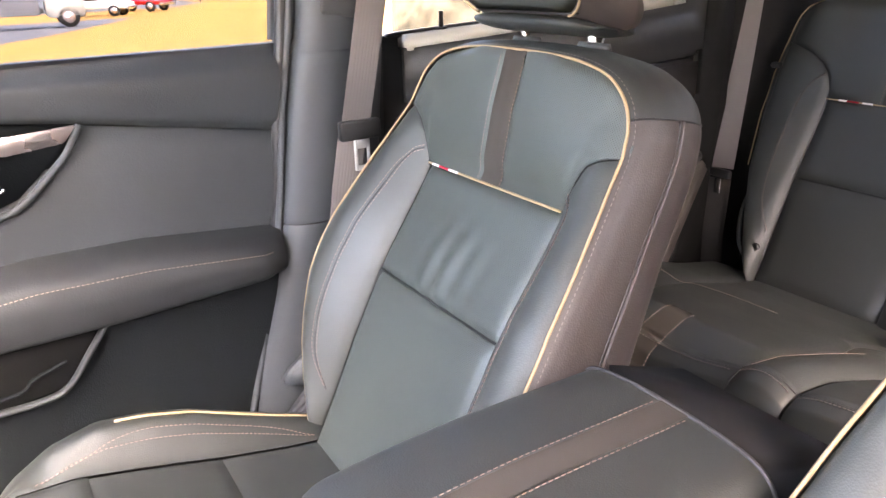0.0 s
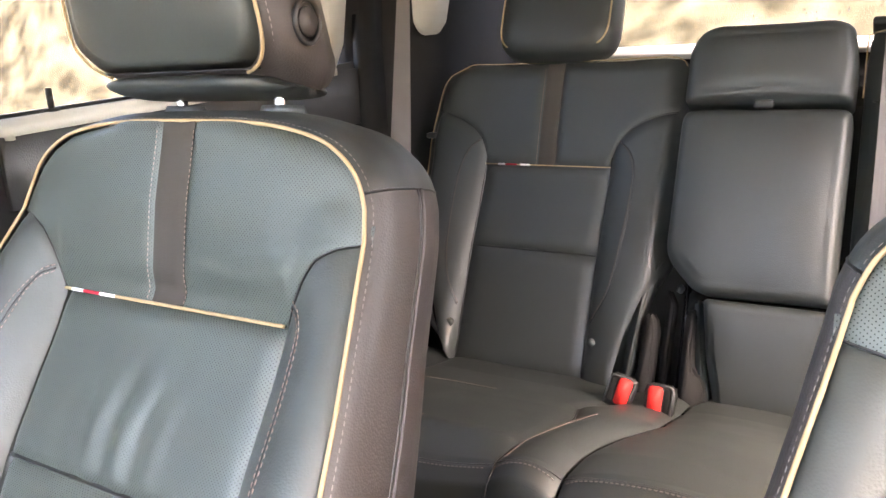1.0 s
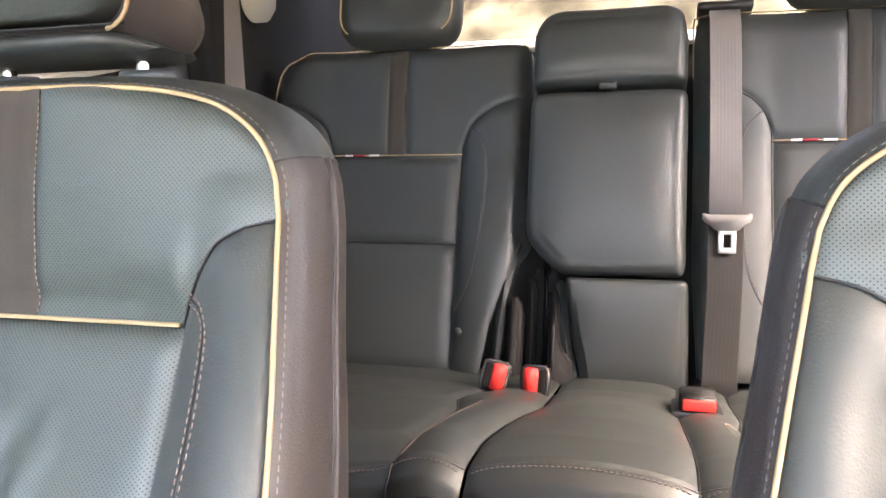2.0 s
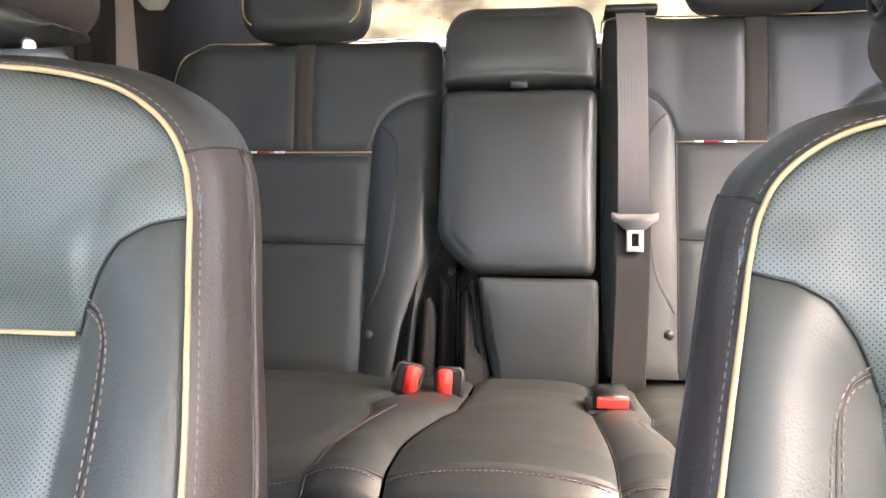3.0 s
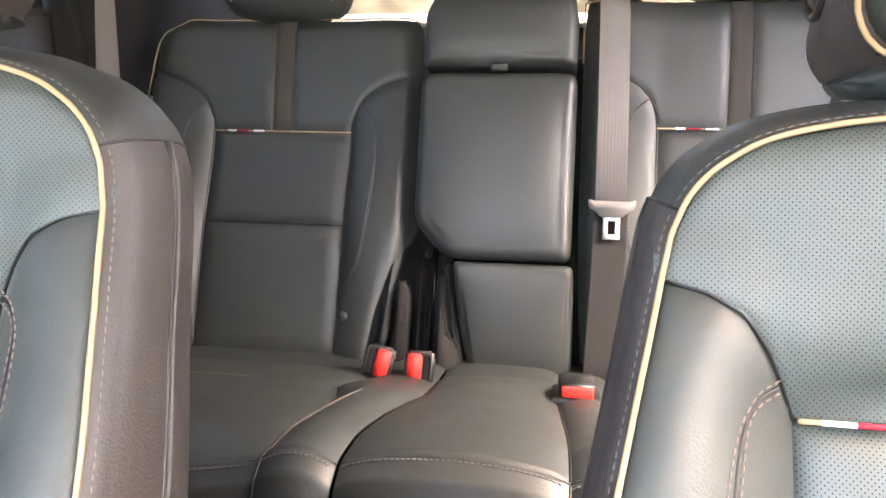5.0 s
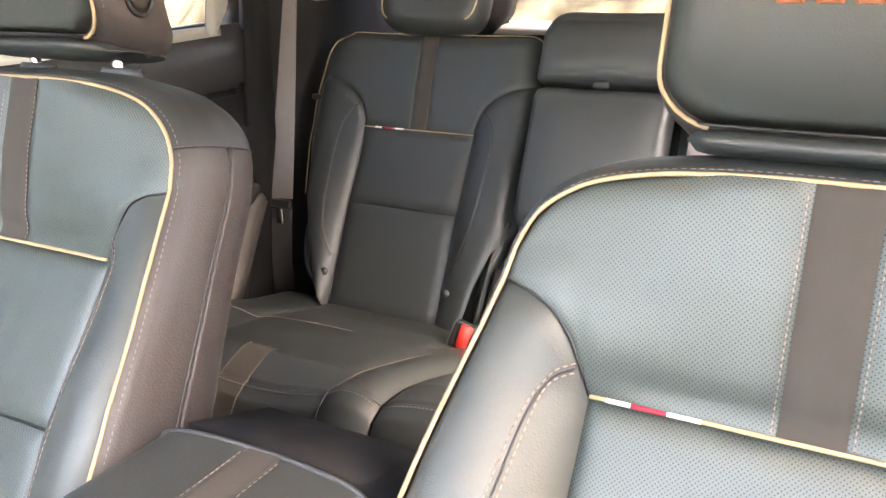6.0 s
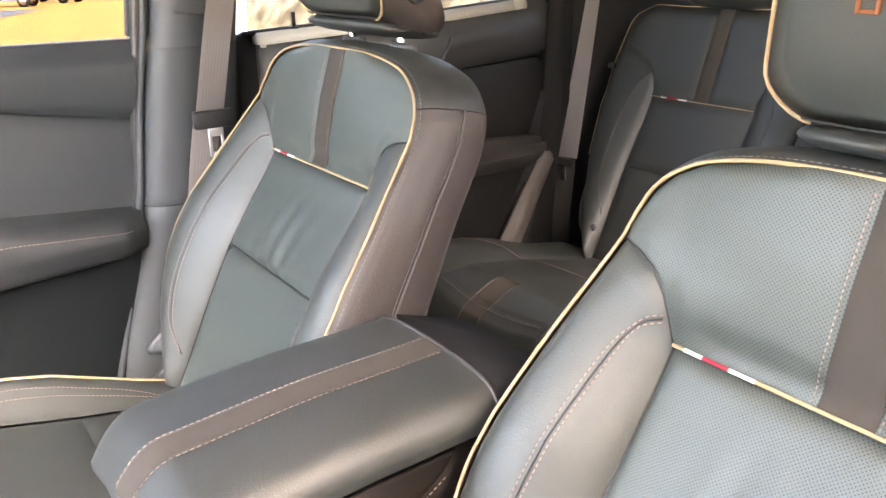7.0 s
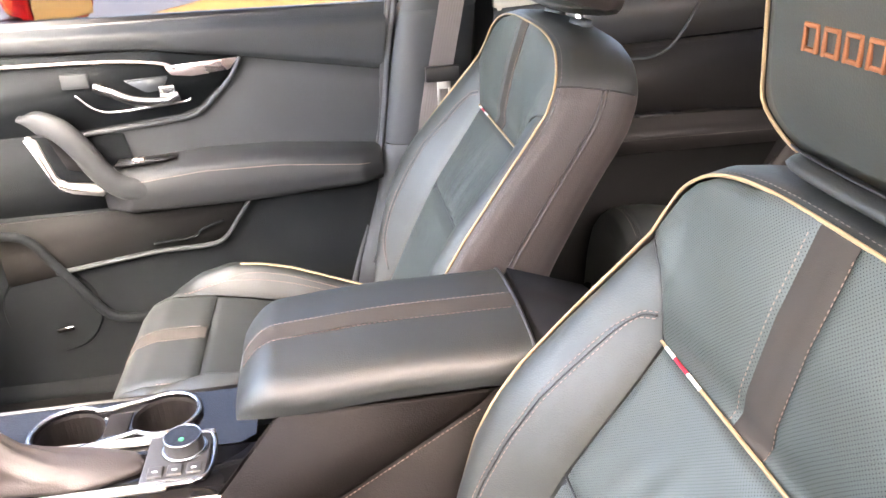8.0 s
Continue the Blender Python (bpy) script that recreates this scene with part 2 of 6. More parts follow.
def disc(center, r, h, axis="z", n=24, bm=None, r2=None):
    bm = bm or bmesh.new()
    res = bmesh.ops.create_cone(bm, cap_ends=True, segments=n, radius1=r, radius2=r if r2 is None else r2, depth=h)
    turn = {"z": pose(0, 0, 0), "y": pose(0, 0, 0, 90), "x": pose(0, 0, 0, 0, 90)}[axis]
    bmesh.ops.transform(bm, matrix=Matrix.Translation(center) @ turn, verts=res["verts"])
    return bm


def interp(x, table):
    """Smooth interpolation in a table of (x, y)."""
    if x <= table[0][0]:
        return table[0][1]
    for (a, p), (b, q) in zip(table, table[1:]):
        if x <= b:
            t = (x - a) / (b - a)
            return p + (q - p) * t
    return table[-1][1]


def soft(x):
    x = min(1.0, max(0.0, x))
    return x * x * (3 - 2 * x)


def puff(s, q, ws, wq, lam=0.007):
    """0 at a panel's seams, 1 inside it; ws and wq are the panel's metres across and along."""
    f = 1.0
    for d in (s * ws, (1 - s) * ws, q * wq, (1 - q) * wq):
        f *= 1 - math.exp(-(d + 0.0004) / lam)
    return f

# ---- front seats ----
TIP = radians(24)
OUT_HALF = [(0.165, -0.25), (0.205, -0.19), (0.242, -0.11), (0.258, -0.04), (0.259, 0.02), (0.249, 0.10), (0.238, 0.16), (0.228, 0.21), (0.2195, 0.255), (0.2165, 0.268), (0.207, 0.289), (0.190, 0.306), (0.164, 0.320), (0.122, 0.3295), (0.07, 0.334), (0.0, 0.335)]
WIDE = [(v, u) for u, v in OUT_HALF[:9]]
EDGE = [(-0.25, 0.018), (-0.15, 0.036), (-0.05, 0.043), (0.0, 0.040), (0.05, 0.033), (0.1, 0.021), (0.15, 0.009), (0.2, -0.004), (0.24, -0.014), (0.27, -0.014), (0.3, -0.010), (0.335, -0.007)]
FACE = [(-0.32, 0.015), (-0.2, 0.008), (-0.1, 0.006), (0.0, 0.0), (0.06, -0.010), (0.12, -0.021), (0.166, -0.027), (0.21, -0.020), (0.26, -0.010), (0.33, -0.003)]
INS = 0.148
PIPE_V = 0.166


def yoke_low(u):
    """The lower seam of the shoulder panel: level over the insert, then up and out to the edge."""
    a = abs(u)
    return interp(a, [(0, PIPE_V), (INS, PIPE_V), (INS + 0.006, 0.182), (INS + 0.016, 0.203), (INS + 0.03, 0.222), (INS + 0.05, 0.233), (INS + 0.08, 0.241)])


def yoke_top(u):
    return interp(abs(u), [(u_, v_) for u_, v_ in OUT_HALF[:7:-1]])


def back_point(u, v, d):
    """A place on a front seat's back: u across, v up along it, d out of it to the front."""
    return Vector((u, 0.455 + v * math.sin(TIP) - d * math.cos(TIP), 0.87 + v * math.cos(TIP) + d * math.sin(TIP)))


def face_depth(u, v):
    w = interp(v, WIDE) if v < 0.255 else interp(v, [(v_, u_) for u_, v_ in OUT_HALF[8:]])
    w = max(w, 0.12)
    a = min(abs(u), w)
    t = max(0.0, (a - INS) / max(0.02, w - INS))
    ridge = interp(v, [(-0.25, 0.012), (-0.1, 0.024), (0.05, 0.024), (0.15, 0.014), (0.24, 0.006)])
    low = interp(v, FACE) * (1 - soft(t)) + interp(v, EDGE) * soft(t) + ridge * abs(math.sin(t * 3.1416)) ** 0.8
    over = v - yoke_low(u)
    if over <= 0:
        return low
    t = soft((a - 0.07) / max(0.02, w - 0.07))
    high = interp(v, FACE) * (1 - t) + interp(v, EDGE) * t + 0.004 * math.sin(min(1, a / w) * 3.1416)
    k = soft(over / 0.06)
    fold = 0.0045 * math.exp(-((over - 0.014) / 0.011) ** 2) * soft((INS - a) / 0.05)
    return low * (1 - k) + high * k - fold


def on_back(u, v, lift=0.0):
    return back_point(u, v, face_depth(u, v) + lift)


def panel(parent, name, mat, low, high, left, right, nu, nv, rise=0.006, label="", lam=0.006, crease=0.0):
    """A padded panel between the lines u = left..right and v = low(u)..high(u)."""
    def uvd(s, q):
        v = 0.0
        for _ in range(4):
            u0, u1 = left(v), right(v)
            u = u0 + (u1 - u0) * s
            v = low(u) + (high(u) - low(u)) * q
        return u, v

    def fn(s, q):
        u, v = uvd(s, q)
        ws = max(0.01, right(v) - left(v))
        wq = max(0.01, high(u) - low(u))
        d = face_depth(u, v) + rise * (puff(s, q, ws, wq, lam) - 1)
        if crease:
            d += crease * math.exp(-((v - 0.05) / 0.05) ** 2) * math.sin(u * 150 + math.sin(v * 40)) * math.exp(-(u / 0.06) ** 2)
        return back_point(u, v, d)
    return part(name, sheet(fn, nu, nv, uvd), mat, parent, label)


def loft(rings, cap=True):
    bm = bmesh.new()
    R = [[bm.verts.new(p) for p in ring] for ring in rings]
    n = len(R[0])
    for A, B in zip(R, R[1:]):
        for i in range(n):
            bm.faces.new((A[i], A[(i + 1) % n], B[(i + 1) % n], B[i]))
    if cap:
        for ring in (R[0], R[-1]):
            c = bm.verts.new(sum((v.co for v in ring), Vector()) / n)
            for i in range(n):
                bm.faces.new((ring[i], ring[(i + 1) % n], c))
    bmesh.ops.recalc_face_normals(bm, faces=bm.faces)
    return bm


def headrest(parent, m, dx, base, half=0.128, front=0.606):
    """A front headrest leaning forward, with tan piping down both sides of its face, on two posts."""
    top, lean = base + 0.185, -0.12

    def outline(w, lo, hi, rb, rt):
        pts = []
        rb, rt = min(rb, w * 0.8, (hi - lo) * 0.4), min(rt, w * 0.8, (hi - lo) * 0.4)
        for sx, sz, a0, r in ((1, -1, -90, rb), (1, 1, 0, rt), (-1, 1, 90, rt), (-1, -1, 180, rb)):
            for i in range(9):
                a = radians(a0 + 90 * i / 8)
                pts.append((sx * (w - r) + r * math.cos(a), (hi - r if sz > 0 else lo + r) + r * math.sin(a)))
        return pts

    def at(x, y, z):
        taper = 1 - 0.10 * max(0.0, (z - base - 0.03) / 0.155)
        return Vector((x * taper + dx, y + (z - base) * lean + 0.012 * soft((base + 0.04 - z) / 0.05), z))
    rings = []
    for y, dw, dl, dh in ((-0.010, -0.09, 0.07, -0.07), (-0.008, -0.05, 0.04, -0.04), (-0.004, -0.02, 0.016, -0.016), (0.002, -0.003, 0.003, -0.003), (0.008, 0.002, -0.001, 0.002),
                          (0.03, 0.005, -0.013, 0.005), (0.070, 0.0, -0.029, 0.0), (0.100, -0.012, -0.026, -0.010), (0.118, -0.036, 0.002, -0.03), (0.124, -0.075, 0.05, -0.06)):
        rings.append([at(x, front + y, z) for x, z in outline(half + dw, base + dl, top + dh, 0.044, 0.05)])
    body = part("headrest", loft(rings[3:]), SIDE, parent, "dark leatherette headrest with a lighter face")
    part("face", loft(rings[:4]), LEATHER_LIT, body, "smooth black leather face")
    rim = [at(x, front + 0.001, z) for x, z in outline(half, base, top, 0.044, 0.05)]
    part("piping", tube(rim[1:35], 0.0017), TAN, body, "tan leather piping")
    for run in (rim[3:15], rim[21:33]):
        sg = 1 if run[0].x > dx else -1
        part("stitching", stitches([p + Vector((sg * 0.003, 0.010, 0)) for p in run]), GREYTHREAD, body, "grey thread stitching")
    # a soft bag closes the underside, its upper edge sewn to the face
    bag = []
    for k in range(25):
        f = k / 24 * 2 - 1
        w = max(0.0, 1 - abs(f) ** 9) ** 0.4
        ring = []
        for i in range(16):
            a = 6.2832 * i / 16
            yb = 0.050 - 0.056 * math.cos(a) * (0.35 + 0.65 * w) + 0.016 * f ** 6
            ring.append(Vector((dx + f * (half - 0.016), front + yb, base - 0.006 - 0.16 * max(0.0, yb) + 0.0115 * math.sin(a) * w)))
        bag.append(ring)
    part("lower_panel", loft(bag), LEATHER, body, "black leather lower panel")
    part("panel_seam", tube([at(x, front - 0.005 + 0.016 * (x / half) ** 4, base + 0.004) for x in [(-1 + 2 * k / 20) * (half - 0.02) for k in range(21)]], 0.0011, 6), BLACK, body)
    bx = dx + m * (half + 0.002)
    part("button", disc((bx, front + 0.050, base + 0.042), 0.012, 0.010, "x"), SIDE, body, "round release button")
    for rr, wr in ((0.0165, 0.0028), (0.0105, 0.0016)):
        part("button_ring", tube([Vector((bx + m * 0.003, front + 0.050 + rr * math.cos(a), base + 0.042 + rr * 1.15 * math.sin(a))) for a in [6.2832 * i / 24 for i in range(24)]], wr, 6, True), BLACK, body, "black ring")
    for sx in (-0.066, 0.066):
        part("post", tube([(sx, front + 0.052, 1.12), (sx, front + 0.050, base + 0.02)], 0.0058, 12), CHROME, body, "chrome post")
        pad = disc((0, 0, 0), 0.027, 0.008, "z", 28, r2=0.023)
        bmesh.ops.transform(pad, matrix=Matrix.Translation((sx, front + 0.054, 1.1775)) @ pose(0, 0, 0, -8) @ Matrix.Diagonal((1, 0.62, 1, 1)), verts=pad.verts)
        part("post_guide", pad, PILLAR, parent, "grey oval post guide")
    # the embroidered word is shown as plain blocks of its size
    for k in range(6):
        bm = bmesh.new()
        x0, zc, w, h = -0.058 + k * 0.0226, base + 0.094, 0.0140, 0.0190
        for ex, dz, sx, sz in ((0, 0.0, 0.0030, h), (w, 0.0, 0.0030, h), (w / 2, h / 2 - 0.0015, w, 0.0030), (w / 2, 0.0015 - h / 2, w, 0.0030)):
            rounded(sx, 0.0032, sz, 0.0007, at(x0 + ex, front - 0.0105, zc + dz), 1, bm=bm)
        part("emblem_block", bm, ORANGE, body, "orange embroidered block")
    return body


def backrest(seat, m):
    outline = [(u, v) for u, v, _ in spline([(a, b, 0) for a, b in OUT_HALF] + [(-a, b, 0) for a, b in OUT_HALF[-2::-1]], 8)]
    n = len(outline)
    prof = [(0.0, 0.0), (0.006, -0.006), (0.011, -0.02), (0.013, -0.05), (0.008, -0.09), (0.0, -0.112), (-0.012, -0.126), (-0.05, -0.135), (-0.10, -0.138)]

    def shell(s, q):
        k = s * (n - 1)
        i = min(int(k), n - 2)
        f = k - i
        u, v = outline[i][0] * (1 - f) + outline[i + 1][0] * f, outline[i][1] * (1 - f) + outline[i + 1][1] * f
        a, b = outline[max(0, i - 1)], outline[min(n - 1, i + 2)]
        nu, nv = (b[1] - a[1]), -(b[0] - a[0])
        ln = math.hypot(nu, nv) or 1
        k2 = q * (len(prof) - 1)
        j = min(int(k2), len(prof) - 2)
        g = k2 - j
        o, d = prof[j][0] * (1 - g) + prof[j + 1][0] * g, prof[j][1] * (1 - g) + prof[j + 1][1] * g
        keep = (1 - 0.08 * soft((v - 0.2) / 0.13)) * (1 + 0.22 * soft((0.20 - v) / 0.30))
        uu, vv = u + o * nu / ln, v + o * nv / ln * (1 if v > 0.2 else 0.3) - 0.25 * d * soft((v - 0.14) / 0.16) * soft((v + 0.1) / 0.1)
        return back_point(uu, vv, interp(v, EDGE) + d * keep)

    pipe = [back_point(u, v, interp(v, EDGE) + 0.0022) for u, v in outline]
    part("piping", tube(pipe, 0.0018), TAN, seat, "tan leather piping")
    SEAM_S = min(range(n // 2), key=lambda i: abs(outline[i][1] - 0.278)) / (n - 1)
    for k, (a0, a1) in enumerate(((0, SEAM_S), (1 - SEAM_S, 1))):
        part("side_panel", sheet(lambda s, q: shell(a0 + (a1 - a0) * s, q), 44, 24), SIDE, seat, "dark brown-grey leatherette side")
    body = part("backrest", sheet(lambda s, q: shell(SEAM_S + (1 - 2 * SEAM_S) * s, q), 60, 24), LEATHER, seat, "black leather cover over the shoulders")
    # side seams, welts and stitching beside the piping
    for sg in (1, -1):
        run = [shell((i / 60 if sg > 0 else 1 - i / 60), 0.085) for i in range(3, 31)]
        part("stitching", stitches(run), GREYTHREAD, seat)
        sdark = [shell((SEAM_S if sg > 0 else 1 - SEAM_S), q / 20 * 0.66 + 0.02) for q in range(21)]
        part("side_seam", tube(sdark, 0.0013, 6), BLACK, seat)
        part("side_welt", tube([shell((i / 80 * SEAM_S * 2.5 if sg > 0 else 1 - i / 80 * SEAM_S * 2.5), 0.43) for i in range(3, 33)], 0.0026, 8), SIDE, seat)
        part("welt_seam", tube([shell((i / 80 * SEAM_S * 2.5 if sg > 0 else 1 - i / 80 * SEAM_S * 2.5), 0.412) for i in range(3, 33)], 0.0012, 6), BLACK, seat)
        part("rear_stitching", stitches([shell((i / 80 if sg > 0 else 1 - i / 80), 0.735) for i in range(3, 36)]), GREYTHREAD, seat)
    part("back_panel", sheet(lambda s, q: back_point((s - 0.5) * 2 * 0.155, -0.25 + q * 0.47, -0.110 - 0.02 * math.sin(q * 3.14)), 8, 8), PLASTIC, seat)
    part("padding", sheet(lambda p, q: (lambda v: (lambda w_: back_point((2 * p - 1) * w_, v, face_depth((2 * p - 1) * w_, v) - 0.011))((interp(v, WIDE) if v < 0.255 else interp(v, [(b_, a_) for a_, b_ in OUT_HALF[8:]])) - 0.003))(-0.25 + 0.57 * q), 40, 50), LEATHER, seat)
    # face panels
    panel(seat, "lower_insert", PERF_LIT, lambda u: -0.30, lambda u: 0.0, lambda v: -INS, lambda v: INS, 30, 26, label="perforated black leather lower insert", rise=0.010)
    panel(seat, "middle_insert", PERF_LIT, lambda u: 0.0, lambda u: PIPE_V, lambda v: -INS, lambda v: INS, 60, 24, label="creased perforated black leather insert", crease=0.0028, rise=0.009)
    ys = 0.021

    def side_yoke(sg):
        if sg > 0:
            return lambda v: ys, lambda v: INS + 0.0785
        return lambda v: -INS - 0.0785, lambda v: -ys

    for sg in (1, -1):
        l_, r_ = side_yoke(sg)
        panel(seat, "shoulder_panel", PERF_LIT, yoke_low, lambda u: yoke_top(u) - 0.0005, l_, r_, 40, 24, label="perforated black leather shoulder panel", lam=0.005, rise=0.0035)
        lo_, hi_ = ((lambda v: INS), (lambda v: interp(v, WIDE) - 0.001)) if sg > 0 else ((lambda v: -interp(v, WIDE) + 0.001), (lambda v: -INS))
        panel(seat, "bolster", LEATHER_LIT, lambda u: -0.25, lambda u: yoke_low(abs(u)) - 0.0005 if abs(u) > INS + 0.001 else 0.18, lo_, hi_, 18, 40, label="smooth black leather side bolster", lam=0.005, rise=0.005)
        for off in (-0.0035, 0.0035):
            line = spline([(sg * (INS + 0.010), 0.1840 + off), (sg * (INS + 0.025), 0.173 + off), (sg * (INS + 0.036 + off), 0.14), (sg * (INS + 0.046 + off), 0.05), (sg * (INS + 0.048 + off), -0.06), (sg * (INS + 0.035 + off), -0.14), (sg * (INS + 0.006), -0.195)], 10)
            part("bolster_stitching", stitches([on_back(p.x, p.y, 0.0006) for p in line]), THREAD, seat, "pale thread stitching")
        line = spline([(sg * (INS + 0.010), 0.1840), (sg * (INS + 0.025), 0.173), (sg * (INS + 0.036), 0.14), (sg * (INS + 0.046), 0.05), (sg * (INS + 0.048), -0.06), (sg * (INS + 0.035), -0.14), (sg * (INS + 0.006), -0.195)], 10)
        part("bolster_seam", tube([on_back(p.x, p.y, -0.0004) for p in line], 0.0013, 5), BLACK, seat)
    panel(seat, "stripe", STRIPE, yoke_low, yoke_top, lambda v: -ys, lambda v: ys, 6, 24, label="charcoal suede centre stripe", rise=0.003, lam=0.002)
    for sg in (1, -1):
        part("stripe_stitching", stitches([on_back(sg * (ys + 0.0035), 0.170 + k * 0.0025, 0.0012) for k in range(64)], 0.0028, 0.0022, 0.00038), THREAD, seat, "pale thread stitching")
    part("waist_piping", tube([on_back(-INS + 0.002 + k * (2 * INS - 0.004) / 40, PIPE_V, 0.0002) for k in range(41)], 0.0017), TAN, seat, "tan leather piping")
    for a, b, mt in ((-0.134, -0.116, WHITE), (-0.116, -0.091, TAGRED), (-0.091, -0.068, WHITE)):
        part("tag_thread", tube([on_back(a + (b - a) * k / 6, PIPE_V, 0.0008) for k in range(7)], 0.0018, 6), mt, seat)
    part("insert_seam", tube([on_back(-INS + 2 * INS * k / 30, 0.0, -0.0085) for k in range(31)], 0.0022, 6), BLACK, seat)
    # dark seam cords
    for sg in (1, -1):
        arc = [(u, yoke_low(u)) for u in [INS + k * 0.0785 / 20 for k in range(21)]]
        part("shoulder_seam", tube([on_back(sg * u, v, -0.0032) for u, v in arc], 0.0012, 5), BLACK, seat)
    return body


def cushion_z(u, y):
    """The height of a front cushion's surface."""
    a = abs(u)
    z = interp(y, [(-0.118, 0.585), (-0.112, 0.632), (-0.100, 0.662), (-0.080, 0.683), (-0.045, 0.693), (0.02, 0.692), (0.10, 0.676), (0.20, 0.652), (0.30, 0.632), (0.42, 0.618)])
    top = interp(y, [(-0.118, 0.585), (-0.11, 0.610), (-0.09, 0.640), (-0.05, 0.678), (0.0, 0.710), (0.06, 0.726), (0.12, 0.719), (0.178, 0.704), (0.29, 0.658), (0.42, 0.610)])
    t = (a - 0.147) / 0.04
    if t <= 0:
        return z
    if t < 1:
        return z + (top - z) * soft(t)
    k = min(1.0, (a - 0.187) / 0.075)
    return top - 0.045 * k * k


def cushion(seat, side_sign=1):
    def grid(name, u0, u1, y0, y1, nu, nv, mat, label="", rise=0.006):
        def fn(s, q):
            u, y = u0 + (u1 - u0) * s, y0 + (y1 - y0) * q
            return Vector((u * (1 - 0.10 * soft((-0.05 - y) / 0.07)), y, cushion_z(u, y) + rise * (puff(s, q, u1 - u0, y1 - y0, 0.006) - 1)))
        return part(name, sheet(fn, nu, nv, lambda s, q: (u0 + (u1 - u0) * s, y0 + (y1 - y0) * q)), mat, seat, label)
    grid("front_insert", -0.147, 0.147, -0.118, 0.035, 40, 24, LEATHER, "black leather front cushion panel")
    grid("cushion_insert", -0.147, 0.147, 0.035, 0.20, 24, 20, LEATHER, "black leather cushion insert", 0.008)
    grid("rear_insert", -0.147, 0.147, 0.20, 0.42, 24, 16, LEATHER, "black leather cushion insert", 0.008)
    for sg in (1, -1):
        a, b = sorted((sg * 0.147, sg * 0.262))
        grid("cushion_bolster", a, b, -0.118, 0.42, 30, 44, LEATHER, "smooth black leather cushion bolster", 0.004)
        run = [(-0.117 + 0.52 * k / 50) for k in range(51)]
        if sg == -side_sign:
            part("cushion_piping", tube([(sg * (0.193 + 0.03 * soft((0.05 - y) / 0.15)) * (1 - 0.10 * soft((-0.05 - y) / 0.07)), y, cushion_z(0.193 + 0.03 * soft((0.05 - y) / 0.15), y) + 0.0012) for y in run if y > 0.08], 0.0020), TAN, seat, "tan leather piping")
        for off in (-0.0035, 0.0035):
            line = spline([(sg * 0.150, -0.02 - off), (sg * 0.163, 0.03 + off), (sg * (0.171 + off), 0.10), (sg * (0.171 + off), 0.20), (sg * (0.166 + off), 0.29), (sg * 0.152, 0.34)], 10)
            part("cushion_stitching", stitches([Vector((p.x, p.y, cushion_z(p.x, p.y) + 0.0008)) for p in line]), THREAD, seat)
        part("flank", sheet(lambda s, q: Vector((sg * (0.262 - 0.004 * q), -0.09 + 0.50 * s, (cushion_z(0.262, -0.09 + 0.50 * s) - 0.003) * (1 - q) + 0.58 * q)), 24, 6), SIDE, seat, "leatherette cushion side")
    for sg in (1, -1):
        part("cushion_stripe_stitching", stitches([Vector((sg * 0.0205, -0.116 + k * 0.0036, cushion_z(0, -0.116 + k * 0.0036) + 0.0015)) for k in range(41)]), THREAD, seat)
    part("cushion_stripe", sheet(lambda s, q: Vector((-0.018 + 0.036 * s, -0.117 + 0.150 * q, cushion_z(0, -0.117 + 0.150 * q) + 0.001 + 0.001 * math.sin(s * 3.14))), 6, 30), STRIPE, seat, "charcoal suede centre stripe")
    side = [(-0.255, -0.085), (-0.255, 0.42), (0.255, 0.42), (0.255, -0.085), (0.20, -0.110), (-0.20, -0.110)]
    part("cushion_base", prism(side, "z", 0.47, 0.600, 0.01), PLASTIC, seat, "dark grey plastic seat base")
    for sx in (-0.2, 0.2):
        part("seat_rail", rounded(0.05, 0.5, 0.10, 0.006, (sx, 0.15, 0.43)), BLACK, seat, "black seat rail")
    for sg in (1, -1):
        part("recliner_cover", prism([(0.27, 0.55), (0.44, 0.55), (0.52, 0.70), (0.47, 0.725), (0.38, 0.655)], "x", *sorted((sg * 0.272, sg * 0.240)), 0.008, 3), PLASTIC, seat)


def recline_lever(seat, sg):
    """A grey lever low on the outer flank of the backrest."""
    part("recline_lever", prism([(0.335, 0.655), (0.375, 0.640), (0.425, 0.690), (0.420, 0.712), (0.395, 0.708), (0.350, 0.676)], "x", *sorted((sg * 0.268, sg * 0.292)), 0.006, 3), PILLAR, seat, "grey recline lever")


def front_seat(x, y, z, m, label, dx, base):
    seat = thing("front_seat", label, "car seat", (x, y, z), "front seats")
    backrest(seat, m)
    headrest(seat, m, dx, base)
    cushion(seat, m)
    recline_lever(seat, -m)
    return seat


front_seat(-0.3785, 0, 0, 1, "black perforated leather front seat with tan piping beside console", -0.024, 1.213)
front_seat(0.393, 0.012, -0.032, -1, "black leather front seat with tan piping and orange embroidered headrest", -0.002, 1.199)


# ---- rear seats ----
LEAN_R = math.atan2(1.52 - 1.328, 1.19 - 0.706)


def rear_point(x, v, d):
    return Vector((x, 1.328 + v * math.sin(LEAN_R) - d * math.cos(LEAN_R), 0.706 + v * math.cos(LEAN_R) + d * math.sin(LEAN_R)))


RIN, RPIPE, RTOP = 0.128, 0.321, 0.520


def rear_left(v):
    """The outer edge of the outer rear seat, counted from the seat's middle."""
    return -interp(v, [(-0.07, 0.135), (-0.03, 0.165), (0.06, 0.205), (0.15, 0.235), (0.28, 0.262), (0.36, 0.266), (0.44, 0.258), (0.48, 0.25), (0.505, 0.232), (0.52, 0.205)])


